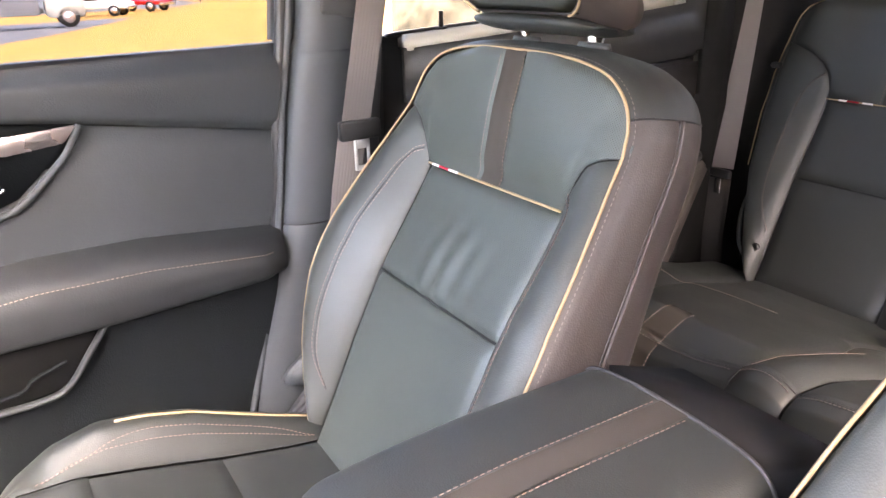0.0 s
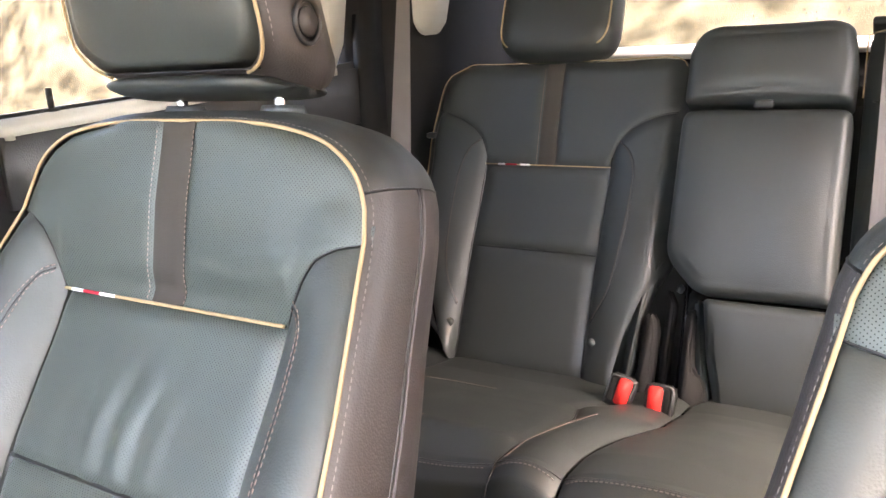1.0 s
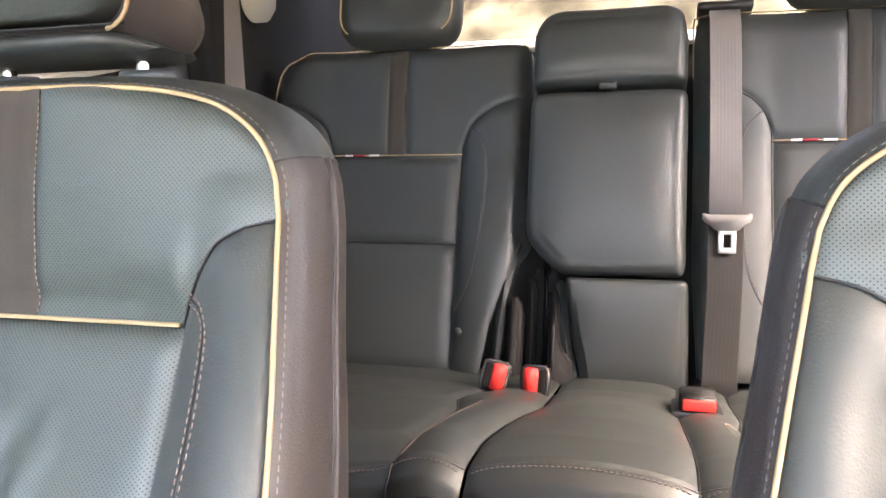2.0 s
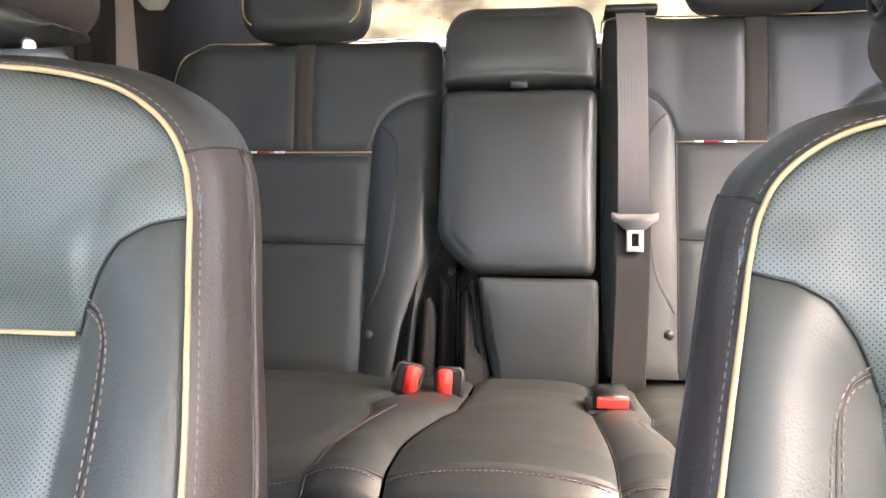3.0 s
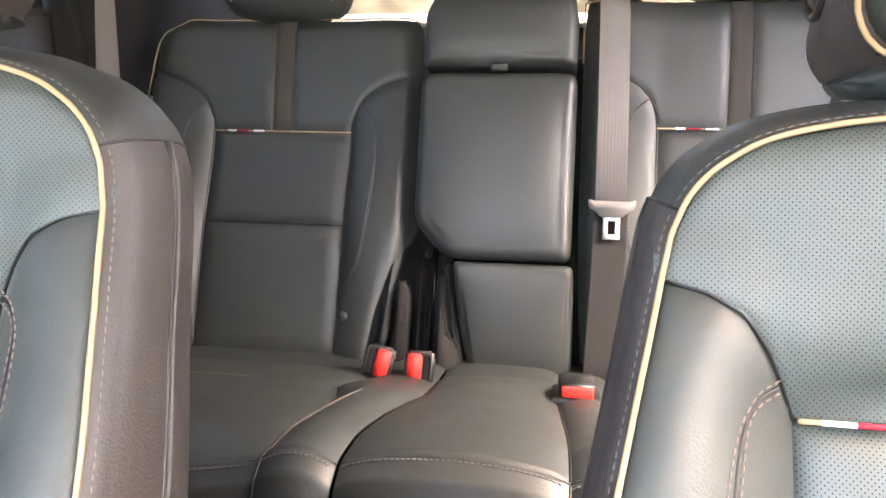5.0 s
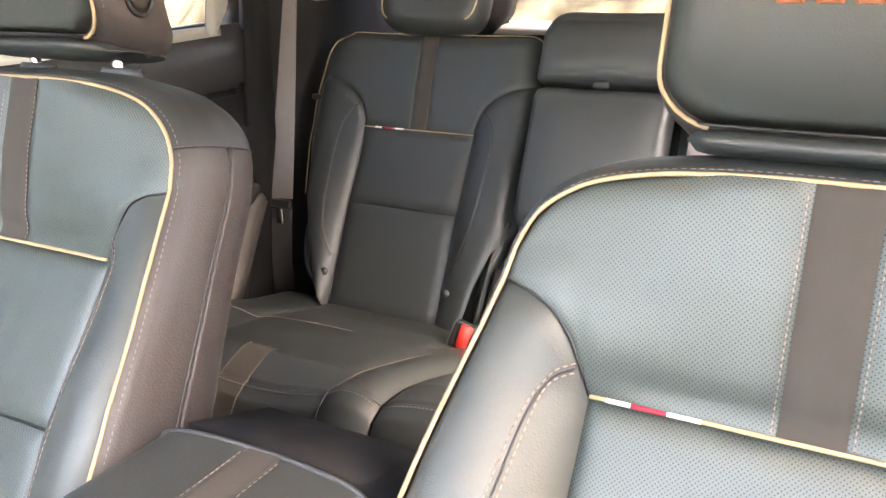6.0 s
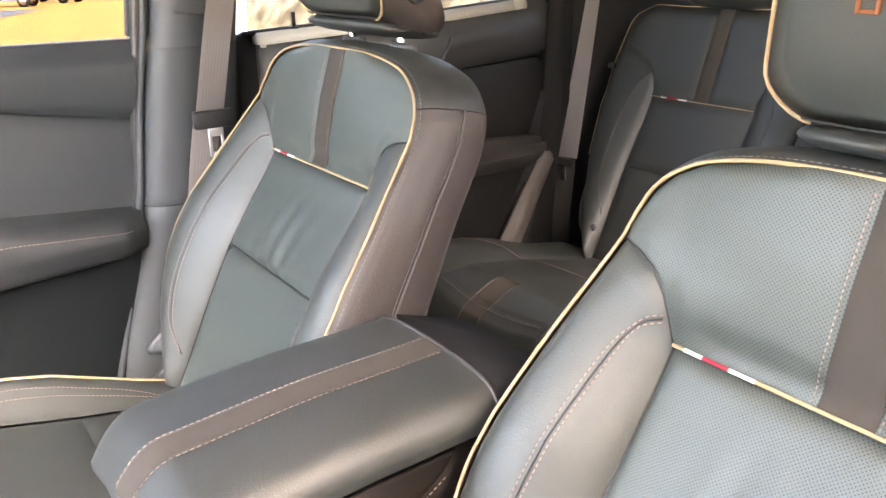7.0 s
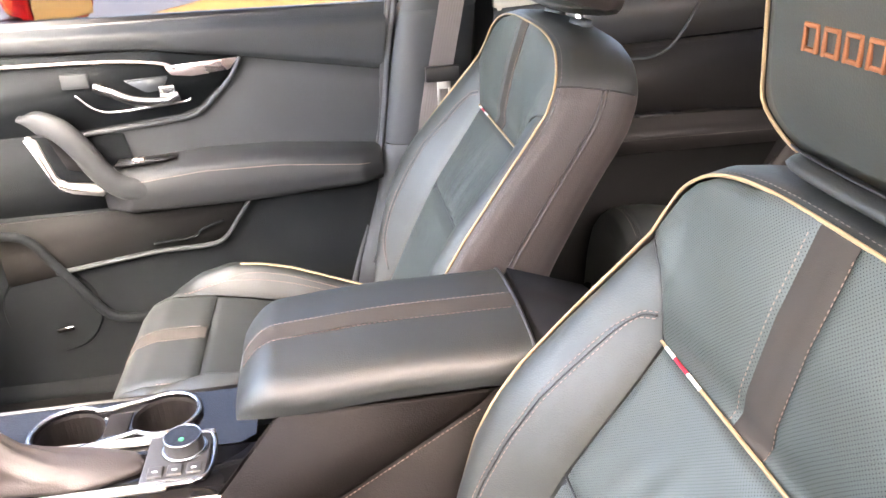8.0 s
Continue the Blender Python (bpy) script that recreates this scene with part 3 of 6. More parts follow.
def inner_edge(v):
    return interp(v, [(-0.07, 0.185), (0.02, 0.200), (0.09, 0.222), (0.14, 0.252), (0.17, 0.258), (0.40, 0.250), (0.50, 0.246), (0.515, 0.242), (0.52, 0.235)])


def rear_yoke(u):
    a = abs(u)
    return interp(a, [(0, RPIPE), (RIN, RPIPE), (RIN + 0.002, 0.345), (RIN + 0.012, 0.37), (RIN + 0.03, 0.39), (RIN + 0.06, 0.408), (RIN + 0.11, 0.425), (RIN + 0.14, 0.43)])


def pad_depth(u, v, hump=0.022):
    c = interp(v, [(-0.08, 0.012), (0.05, 0.008), (0.15, 0.0055), (0.25, -0.007), (0.321, -0.0115), (0.40, -0.004), (0.5, 0.0), (0.53, -0.006)])
    w = 0.25 if u > 0 else -rear_left(v)
    a = abs(u)
    t = min(1.0, max(0.0, (a - RIN) / max(0.02, w - RIN)))
    if v > rear_yoke(u) - 1e-6:
        return c + 0.006 * math.sin(t * 3.14) - 0.012 * soft((a / w - 0.85) / 0.15)
    return c + hump * abs(math.sin(t * 2.6)) ** 0.8 * interp(v, [(-0.08, 1), (0.25, 1), (0.42, 0.35)]) - 0.02 * soft((t - 0.8) / 0.2)


def rear_seat(x, m, label, lift=0.0):
    """An outer rear seat back; m mirrors it."""
    seat = thing("rear_seat_back", label, "car seat", (x, 0, lift), "rear seat backs")

    def P(u, v, d):
        return rear_point(m * u, v, d)

    def rear_depth(u, v):
        return pad_depth(u, v, 0.008 if m < 0 and u > 0 else 0.022)

    T = 0.0 if m > 0 else 0.014
    rear_right = inner_edge if m > 0 else (lambda v: interp(v, [(-0.07, 0.236), (0.10, 0.246), (0.50, 0.249), (0.515, 0.248), (0.52, 0.244)]))

    def pan(name, mat, low, high, left, right, nu, nv, rise=0.005, label_="", lam=0.006):
        def uvd(s, q):
            v = 0.2
            for _ in range(4):
                u = left(v) + (right(v) - left(v)) * s
                v = low(u) + (high(u) - low(u)) * q
            return u, v

        def fn(s, q):
            u, v = uvd(s, q)
            return P(u, v, rear_depth(u, v) + rise * (puff(s, q, max(0.02, right(v) - left(v)), max(0.02, high(u) - low(u)), lam) - 1))
        bm = sheet(fn, nu, nv, uvd)
        if m < 0:
            bmesh.ops.reverse_faces(bm, faces=bm.faces)
        return part(name, bm, mat, seat, label_)

    ys = 0.0168
    top_line = lambda u: interp(abs(u), [(0, RTOP), (0.20, RTOP), (0.232, 0.508), (0.25, 0.485)]) if u < 0 else interp(u, [(0, RTOP), (0.235, RTOP), (0.246, 0.512)])
    top = lambda u: top_line(u) + T
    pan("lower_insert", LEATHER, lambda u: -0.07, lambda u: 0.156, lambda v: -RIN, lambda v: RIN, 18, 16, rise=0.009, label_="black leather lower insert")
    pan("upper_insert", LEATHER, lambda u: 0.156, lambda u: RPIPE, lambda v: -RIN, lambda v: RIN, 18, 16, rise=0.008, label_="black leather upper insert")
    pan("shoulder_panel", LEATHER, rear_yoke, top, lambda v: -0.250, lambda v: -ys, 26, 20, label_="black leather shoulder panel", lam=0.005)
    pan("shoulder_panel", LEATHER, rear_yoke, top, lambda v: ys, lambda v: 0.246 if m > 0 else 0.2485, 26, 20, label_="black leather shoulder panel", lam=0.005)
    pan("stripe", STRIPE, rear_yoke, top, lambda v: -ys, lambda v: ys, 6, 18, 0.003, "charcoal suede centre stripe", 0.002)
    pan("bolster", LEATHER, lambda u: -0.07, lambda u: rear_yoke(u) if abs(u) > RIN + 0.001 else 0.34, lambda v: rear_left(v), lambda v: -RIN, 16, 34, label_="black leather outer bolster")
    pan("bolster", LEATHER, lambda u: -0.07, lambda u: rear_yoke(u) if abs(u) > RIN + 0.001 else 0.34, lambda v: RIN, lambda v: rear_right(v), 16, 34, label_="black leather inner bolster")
    for sg in (-1, 1):
        part("stripe_stitching", stitches([P(sg * (ys + 0.003), RPIPE + 0.004 + k * 0.003, rear_depth(sg * ys, RPIPE + k * 0.003) + 0.0004) for k in range(64)], r=0.0006), DIMTHREAD, seat)
        line = spline([(sg * (RIN + 0.014), 0.368), (sg * (RIN + 0.036), 0.345), (sg * (RIN + 0.048), 0.30), (sg * (RIN + 0.046), 0.20), (sg * (RIN + 0.034), 0.10), (sg * (RIN + 0.004), 0.035)], 8)
        part("bolster_stitching", stitches([P(p.x, p.y, rear_depth(p.x, p.y) + 0.0004) for p in line], r=0.0006), DIMTHREAD, seat)
        part("bolster_seam", tube([P(p.x + sg * 0.0032, p.y, rear_depth(p.x + sg * 0.0032, p.y) - 0.0003) for p in line], 0.0012, 5), BLACK, seat)
    part("waist_piping", tube([P(-RIN + 2 * RIN * k / 24, RPIPE, rear_depth(-RIN + 2 * RIN * k / 24, RPIPE) + 0.0002) for k in range(25)], 0.0013, 6), TAN, seat, "tan leather piping")
    for a, b, mt in ((-0.100, -0.084, WHITE), (-0.084, -0.060, MAROON), (-0.052, -0.032, WHITE)):
        a, b = (a, b) if m > 0 else (-b, -a)
        part("tag_thread", tube([P(a + (b - a) * k / 5, RPIPE, rear_depth(a, RPIPE) + 0.0008) for k in range(6)], 0.002, 6), mt, seat)
    edge = [(-0.238, 0.16), (-0.258, 0.26), (-0.2635, 0.36), (-0.2560, 0.43), (-0.2515, 0.465), (-0.2420, 0.494), (-0.226, 0.509), (-0.203, 0.518), (-0.165, 0.5215), (0, 0.5225), (0.2, 0.5225)] + ([(0.236, 0.519), (0.246, 0.508)] if m > 0 else [(0.245, 0.5215), (0.252, 0.51), (0.252, 0.43)])
    edge = [(a, b + T * soft((b - 0.42) / 0.08)) for a, b in edge]
    part("top_piping", tube([P(p.x, p.y, rear_depth(p.x * 0.97, p.y) - 0.001) for p in spline([(a, b) for a, b in edge], 6)], 0.0012, 6), TAN, seat, "tan leather piping")
    # body behind the padding
    vs = [-0.07, 0.0, 0.08, 0.15, 0.25, 0.36, 0.44, 0.49, 0.515 + T, 0.522 + T]
    ring = [(rear_left(v), v) for v in vs] + [(rear_right(v), v) for v in vs[::-1]]
    rings = [[P(u, v, -0.015) for u, v in ring], [P(u * 1.01, v + 0.002, -0.03) for u, v in ring], [P(u * 1.0, v + 0.002, -0.09) for u, v in ring], [P(u * 0.94, v - 0.015, -0.115) for u, v in ring]]
    part("backrest", loft(rings), LEATHER, seat, "black leather backrest body")
    part("insert_seam", tube([P(-RIN + 2 * RIN * k / 20, 0.156, rear_depth(0, 0.156) - 0.007) for k in range(21)], 0.0018, 6), BLACK, seat)
    for sg in (-1, 1):
        part("side_seam", tube([P(sg * RIN, -0.06 + 0.40 * k / 24, rear_depth(0, -0.06 + 0.40 * k / 24) - 0.0045) for k in range(25)], 0.0018, 6), BLACK, seat)
        part("shoulder_seam", tube([P(sg * u, rear_yoke(u), rear_depth(sg * u, rear_yoke(u)) - 0.004) for u in [RIN + 0.002 + k * (0.108 if sg > 0 else 0.12) / 20 for k in range(21)]], 0.0015, 6), BLACK, seat)
    for bu in (0.144, -0.140):
        part("anchor_button", disc(P(bu, 0.0, rear_depth(bu, 0.0)), 0.008, 0.006, "y", 16), LEATHER, seat, "round black button")
    part("side_handle", tube(spline([P(-0.196, 0.135, -0.012), P(-0.214, 0.10, -0.004), P(-0.212, 0.05, 0.0), P(-0.196, 0.0, 0.0), P(-0.172, -0.03, -0.008)], 6), 0.006, 8), PLASTIC, seat, "dark release handle")
    part("coat_hook", rounded(0.022, 0.014, 0.012, 0.004, P(-0.258, 0.375, -0.004)), BLACK, seat, "small black hook")
    # headrest
    hr = loft([[P(math.copysign(abs(math.cos(a)) ** 0.45, math.cos(a)) * (0.118 - ins), 0.608 + T + math.copysign(abs(math.sin(a)) ** 0.5, math.sin(a)) * (0.088 - ins), d) for a in [6.2832 * i / 36 for i in range(36)]]
               for d, ins in ((0.045, 0.03), (0.040, 0.012), (0.025, 0.002), (0.0, 0.0), (-0.03, 0.006), (-0.05, 0.03))])
    hd = part("headrest", hr, LEATHER, seat, "black leather rear headrest")
    for sg in (-1, 1):
        part("piping", tube([P(sg * math.cos(a) ** 0.45 * 0.1085, 0.608 + T + math.copysign(abs(math.sin(a)) ** 0.5, a) * 0.0785, 0.0385) for a in [-0.85 + 1.7 * k / 20 for k in range(21)]], 0.0018, 6), TAN, hd, "tan leather piping")
        part("post", tube([P(sg * 0.05, 0.50, -0.045), P(sg * 0.05, 0.57, -0.03)], 0.006, 8), PLASTIC, hd, "grey post")
    for sg in (-1, 1):
        part("post_guide", rounded(0.036, 0.020, 0.008, 0.003, P(sg * 0.05, 0.522 + T, -0.045), m=pose(0, 0, 0, -21)), PLASTIC, seat)
    return seat


rear_seat(-0.388, 1, "black leather rear seat back with thin tan piping")
rear_seat(0.388, -1, "black leather rear seat back with grey belt across it", 0.016)


def tipped(x, v, d):
    return Matrix.Translation(rear_point(x, v, d)) @ pose(0, 0, 0, -math.degrees(LEAN_R))


def centre_seat():
    """The middle of the bench: fold-down armrest, pad above it, and the low pad below."""
    seat = thing("centre_seat_back", "black leather fold-down centre armrest in the rear bench", "car seat")

    def pad(name, pts, d0, d1, r, label, crown=0.0, tilt=0.0, mat=LEATHER):
        P = []
        for a, b in zip(pts, pts[1:] + pts[:1]):
            n = max(1, int(math.dist(a, b) / 0.018))
            P += [(a[0] + (b[0] - a[0]) * i / n, a[1] + (b[1] - a[1]) * i / n) for i in range(n)]
        for _ in range(2):
            P = [(a[0] * (1 - f) + b[0] * f, a[1] * (1 - f) + b[1] * f) for a, b in zip(P, P[1:] + P[:1]) for f in (0.25, 0.75)]
        cx, cy = sum(p[0] for p in P) / len(P), sum(p[1] for p in P) / len(P)
        mx, hw = (max(p[0] for p in P) + min(p[0] for p in P)) / 2, (max(p[0] for p in P) - min(p[0] for p in P)) / 2 - r
        mv, hv = (max(p[1] for p in P) + min(p[1] for p in P)) / 2, (max(p[1] for p in P) - min(p[1] for p in P)) / 2 - r
        rings = []

        def ring(o, d, f=1.0):
            out = []
            for x, v in P:
                l_ = math.hypot(x - cx, v - cy)
                k = (1 - o / l_) * f
                px_, pv_ = cx + (x - cx) * k, cy + (v - cy) * k
                e = d1 + crown * (1 - min(1, abs(px_ - mx) / hw) ** 4) * (1 - min(1, abs(pv_ - mv) / hv) ** 4) if d is None else d
                out.append(rear_point(px_, pv_, e + tilt * (pv_ - mv)))
            rings.append(out)
        ring(0, d0)
        for k in range(7):
            a = k / 6 * 1.5708
            ring(r * (1 - math.cos(a)), d1 - r + r * math.sin(a))
        for f in (0.98, 0.94, 0.88, 0.8, 0.7, 0.6, 0.5, 0.38, 0.25, 0.1):
            ring(r, None, f)
        return part(name, loft(rings), mat, seat, label)
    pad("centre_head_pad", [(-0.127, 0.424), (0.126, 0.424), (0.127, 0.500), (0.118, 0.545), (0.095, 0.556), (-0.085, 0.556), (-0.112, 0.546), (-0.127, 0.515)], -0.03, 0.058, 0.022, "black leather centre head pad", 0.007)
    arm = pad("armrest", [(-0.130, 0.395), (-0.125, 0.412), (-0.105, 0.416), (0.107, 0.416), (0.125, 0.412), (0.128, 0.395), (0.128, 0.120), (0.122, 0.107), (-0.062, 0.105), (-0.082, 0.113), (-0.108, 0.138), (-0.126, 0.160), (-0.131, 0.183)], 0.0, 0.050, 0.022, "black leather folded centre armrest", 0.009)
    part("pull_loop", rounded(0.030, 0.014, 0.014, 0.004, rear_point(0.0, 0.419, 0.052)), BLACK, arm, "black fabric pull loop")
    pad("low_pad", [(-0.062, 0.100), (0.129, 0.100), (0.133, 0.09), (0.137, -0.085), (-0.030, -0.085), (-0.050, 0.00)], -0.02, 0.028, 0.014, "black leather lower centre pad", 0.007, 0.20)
    rim = prism([(-0.080, 0.096), (-0.066, 0.098), (-0.054, 0.00), (-0.036, -0.085), (-0.052, -0.085), (-0.071, 0.00)], "y", -0.012, 0.03, 0.005, 3)
    bmesh.ops.transform(rim, matrix=tipped(0, 0, 0), verts=rim.verts)
    part("low_pad_edge", rim, LEATHER, seat)
    # blackened sheet behind the pads, so the gaps between them look shaded
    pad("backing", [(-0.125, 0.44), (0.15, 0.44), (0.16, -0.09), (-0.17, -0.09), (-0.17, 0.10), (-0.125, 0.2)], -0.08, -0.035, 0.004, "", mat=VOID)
    return seat


centre_seat()


def cush_z(y):
    return interp(y, [(0.806, 0.56), (0.810, 0.64), (0.820, 0.695), (0.836, 0.721), (0.860, 0.735), (0.92, 0.735), (1.00, 0.720), (1.08, 0.703), (1.15, 0.684), (1.22, 0.664), (1.32, 0.645)])


def line_x(table):
    return lambda y: interp(y, table)


def rear_cushion(label, lines, humps, stitch, stripes=()):
    """A bench cushion of panels between lines x(y); every panel swells between its seams."""
    seat = thing("rear_cushion", label, "car seat", group="rear cushions")
    y0, y1 = 0.806, 1.32
    SEAM = 0.862

    def surface(k, s, y):
        a, b, hump = lines[k], lines[k + 1], humps[k]
        xa, xb = a(y), b(y)
        w = max(0.02, xb - xa)
        swell = (1 - math.exp(-s * w / 0.012)) * (1 - math.exp(-(1 - s) * w / 0.012))
        groove = 0.005 * math.exp(-((y - SEAM) / 0.003) ** 2)
        dip = 0.028 * soft((0.93 - y) / 0.09) * abs(math.sin(s * 3.1416)) ** 0.5 if hump < 0 else 0
        return Vector((xa + (xb - xa) * s, y, cush_z(y) - 0.010 + (0.010 + hump * (1 - 0.8 * soft((y - 1.04) / 0.14)) * math.sin(s * 3.1416)) * swell - groove * swell - dip))

    def on_top(x, y):
        for k in range(len(humps)):
            if lines[k](y) <= x <= lines[k + 1](y):
                return surface(k, (x - lines[k](y)) / (lines[k + 1](y) - lines[k](y)), y)
        return Vector((x, y, cush_z(y)))
    for k in range(len(humps)):
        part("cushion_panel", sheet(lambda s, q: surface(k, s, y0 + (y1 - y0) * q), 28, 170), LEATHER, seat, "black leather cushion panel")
        part("front_welt", tube([surface(k, i / 50, SEAM) + Vector((0, 0, 0.0002)) for i in range(51)], 0.0016, 6), BLACK, seat)
        part("front_stitching", stitches([surface(k, 0.02 + 0.96 * i / 60, SEAM - 0.0075) + Vector((0, -0.0004, 0.0008)) for i in range(61)], 0.0040, 0.0022, 0.0007), GREYTHREAD, seat, "grey thread stitching")
    for ln in lines[1:-1]:
        part("panel_seam", tube([Vector((ln(y), y, cush_z(y) - 0.0095)) for y in [y0 + (y1 - y0) * i / 60 for i in range(61)]], 0.0018, 5), BLACK, seat)
    lo, hi = lines[0], lines[-1]
    part("cushion_body", prism([(0.812, 0.45), (1.31, 0.45), (1.31, 0.62), (1.1, 0.66), (0.85, 0.68), (0.822, 0.62)], "x", lo(0.9) + 0.008, hi(0.9) - 0.008, 0.006), BLACK, seat, "black cushion body")
    for a, b in stripes:
        part("cushion_stripe", sheet(lambda s, q: on_top(a + (b - a) * s, 0.812 + 0.125 * q) + Vector((0, -0.0006, 0.0010)), 4, 40), STRIPE, seat, "charcoal suede stripe")
        for x in (a - 0.003, b + 0.003):
            part("stripe_stitching", stitches([on_top(x, 0.812 + 0.125 * k / 40) + Vector((0, -0.0008, 0.0010)) for k in range(41)], 0.0038, 0.0022, 0.0006), THREAD, seat, "pale thread stitching")
    for line in stitch:
        part("cushion_stitching", stitches([on_top(p.x, p.y) + Vector((0, 0, 0.0008)) for p in spline(line, 8)], 0.0036, 0.0024, 0.0006), THREAD, seat, "pale thread stitching")
    return seat


edge_l = line_x([(0.8, -0.66), (1.3, -0.66)])
b_l = line_x([(0.8, -0.50), (0.95, -0.50), (1.1, -0.52), (1.3, -0.53)])
c_l = line_x([(0.80, -0.206), (0.87, -0.206), (0.93, -0.198), (1.00, -0.186), (1.06, -0.180), (1.12, -0.196), (1.18, -0.165), (1.3, -0.165)])
d_l = line_x([(0.80, -0.120), (0.88, -0.1195), (0.95, -0.113), (1.00, -0.103), (1.06, -0.085), (1.10, -0.07), (1.3, -0.065)])
d_r = line_x([(0.80, -0.116), (0.88, -0.1155), (0.95, -0.109), (1.00, -0.099), (1.06, -0.081), (1.10, -0.066), (1.3, -0.061)])
e_r = line_x([(0.80, 0.134), (0.90, 0.133), (0.97, 0.130), (1.03, 0.124), (1.10, 0.118), (1.3, 0.118)])
f_r = line_x([(0.80, 0.212), (0.93, 0.212), (1.0, 0.205), (1.06, 0.19), (1.10, 0.196), (1.3, 0.19)])
g_r = line_x([(0.8, 0.50), (1.3, 0.52)])
h_r = line_x([(0.8, 0.66), (1.3, 0.66)])
rear_cushion("black leather rear bench cushion beside the passenger side", (edge_l, b_l, c_l, d_l), (0.016, -0.004, 0.008), [[(-0.198, 0.872), (-0.194, 0.90), (-0.185, 0.935), (-0.168, 0.99), (-0.150, 1.04), (-0.142, 1.065)], [(-0.62, 0.99), (-0.55, 1.06), (-0.44, 1.11), (-0.33, 1.12)]], [(-0.402, -0.358)])
rear_cushion("wide black leather rear bench cushion with centre place", (d_r, e_r, f_r, g_r, h_r), (0.014, 0.006, -0.004, 0.016), [[(0.203, 0.89), (0.196, 0.93), (0.184, 0.98), (0.172, 1.03), (0.173, 1.055), (0.184, 1.062)]])


# ---- belts and buckles ----
def strap(points, width, across, thick=0.0014, bm=None, ribs=9, relief=0.3):
    """A belt along points, its width in the direction across, woven in raised ribs."""
    bm = bm or bmesh.new()
    A = Vector(across).normalized() * width / 2
    rows = []
    P = [Vector(p) for p in points]
    steps = ribs * 4
    offs = [-1 + 2 * i / steps for i in range(steps + 1)]
    for k, p in enumerate(P):
        d = (P[min(k + 1, len(P) - 1)] - P[max(k - 1, 0)]).normalized()
        n = d.cross(A).normalized() * thick / 2
        front = [p + A * o + n * (1.0 + (relief if (i % 4) in (1, 2) and 3 < i < steps - 2 else 0)) for i, o in enumerate(offs)]
        back = [p + A * o - n * (1.0 + (relief if (i % 4) in (1, 2) and 3 < i < steps - 2 else 0)) for i, o in enumerate(offs)][::-1]
        rows.append([bm.verts.new(q) for q in front + back])
    m = len(rows[0])
    for R, S in zip(rows, rows[1:]):
        for i in range(m):
            bm.faces.new((R[i], R[(i + 1) % m], S[(i + 1) % m], S[i]))
    bm.faces.new(rows[0][::-1])
    bm.faces.new(rows[-1])
    bmesh.ops.recalc_face_normals(bm, faces=bm.faces)
    return bm


def tongue(parent, m):
    """A belt tongue: a moulded grip across the webbing and a slotted latch plate below it."""
    bm = prism([(-0.037, 0.010), (-0.030, 0.006), (0.030, 0.006), (0.037, 0.010), (0.037, -0.004), (0.026, -0.010), (0.017, -0.020), (-0.017, -0.020), (-0.026, -0.010), (-0.037, -0.004)], "y", -0.004, 0.004, 0.0022, 2)
    bmesh.ops.transform(bm, matrix=m, verts=bm.verts)
    t = part("tongue_grip", bm, TONGUEGRIP, parent, "pale grey moulded belt tongue")
    bm = bmesh.new()
    for dx, dz, sx, sz in ((-0.0095, -0.036, 0.008, 0.036), (0.0095, -0.036, 0.008, 0.036), (0, -0.021, 0.027, 0.010), (0, -0.051, 0.027, 0.009)):
        rounded(sx, 0.003, sz, 0.0012, (dx, 0, dz), 1, bm=bm)
    bmesh.ops.transform(bm, matrix=m, verts=bm.verts)
    part("tongue_plate", bm, TONGUE, t, "bright metal latch plate")


def centre_belt():
    b = thing("seat_belt", "grey webbing belt hanging over the rear seat back", "seat belt", group="seat belts")
    part("webbing", strap([rear_point(0.183, 0.565, -0.03), rear_point(0.183, 0.556, 0.010), rear_point(0.184, 0.52, 0.026), rear_point(0.186, 0.36, 0.030), rear_point(0.187, 0.208, 0.034)], 0.049, (1, 0, 0)), WEB, b, "grey belt webbing")
    part("lower_webbing", strap([rear_point(0.188, 0.192, 0.033), rear_point(0.186, 0.08, 0.032), rear_point(0.181, -0.05, 0.03), rear_point(0.180, -0.10, 0.028)], 0.053, (1, 0, 0), relief=0.12), SHADED_WEB, b, "belt webbing in a shaded tone")
    tongue(b, tipped(0.189, 0.200, 0.040))
    g = rounded(0.088, 0.05, 0.014, 0.005, (0, 0, 0), 2)
    bmesh.ops.transform(g, matrix=tipped(0.184, 0.562, -0.005), verts=g.verts)
    part("belt_guide", g, BLACK, b, "black plastic belt guide")


centre_belt()


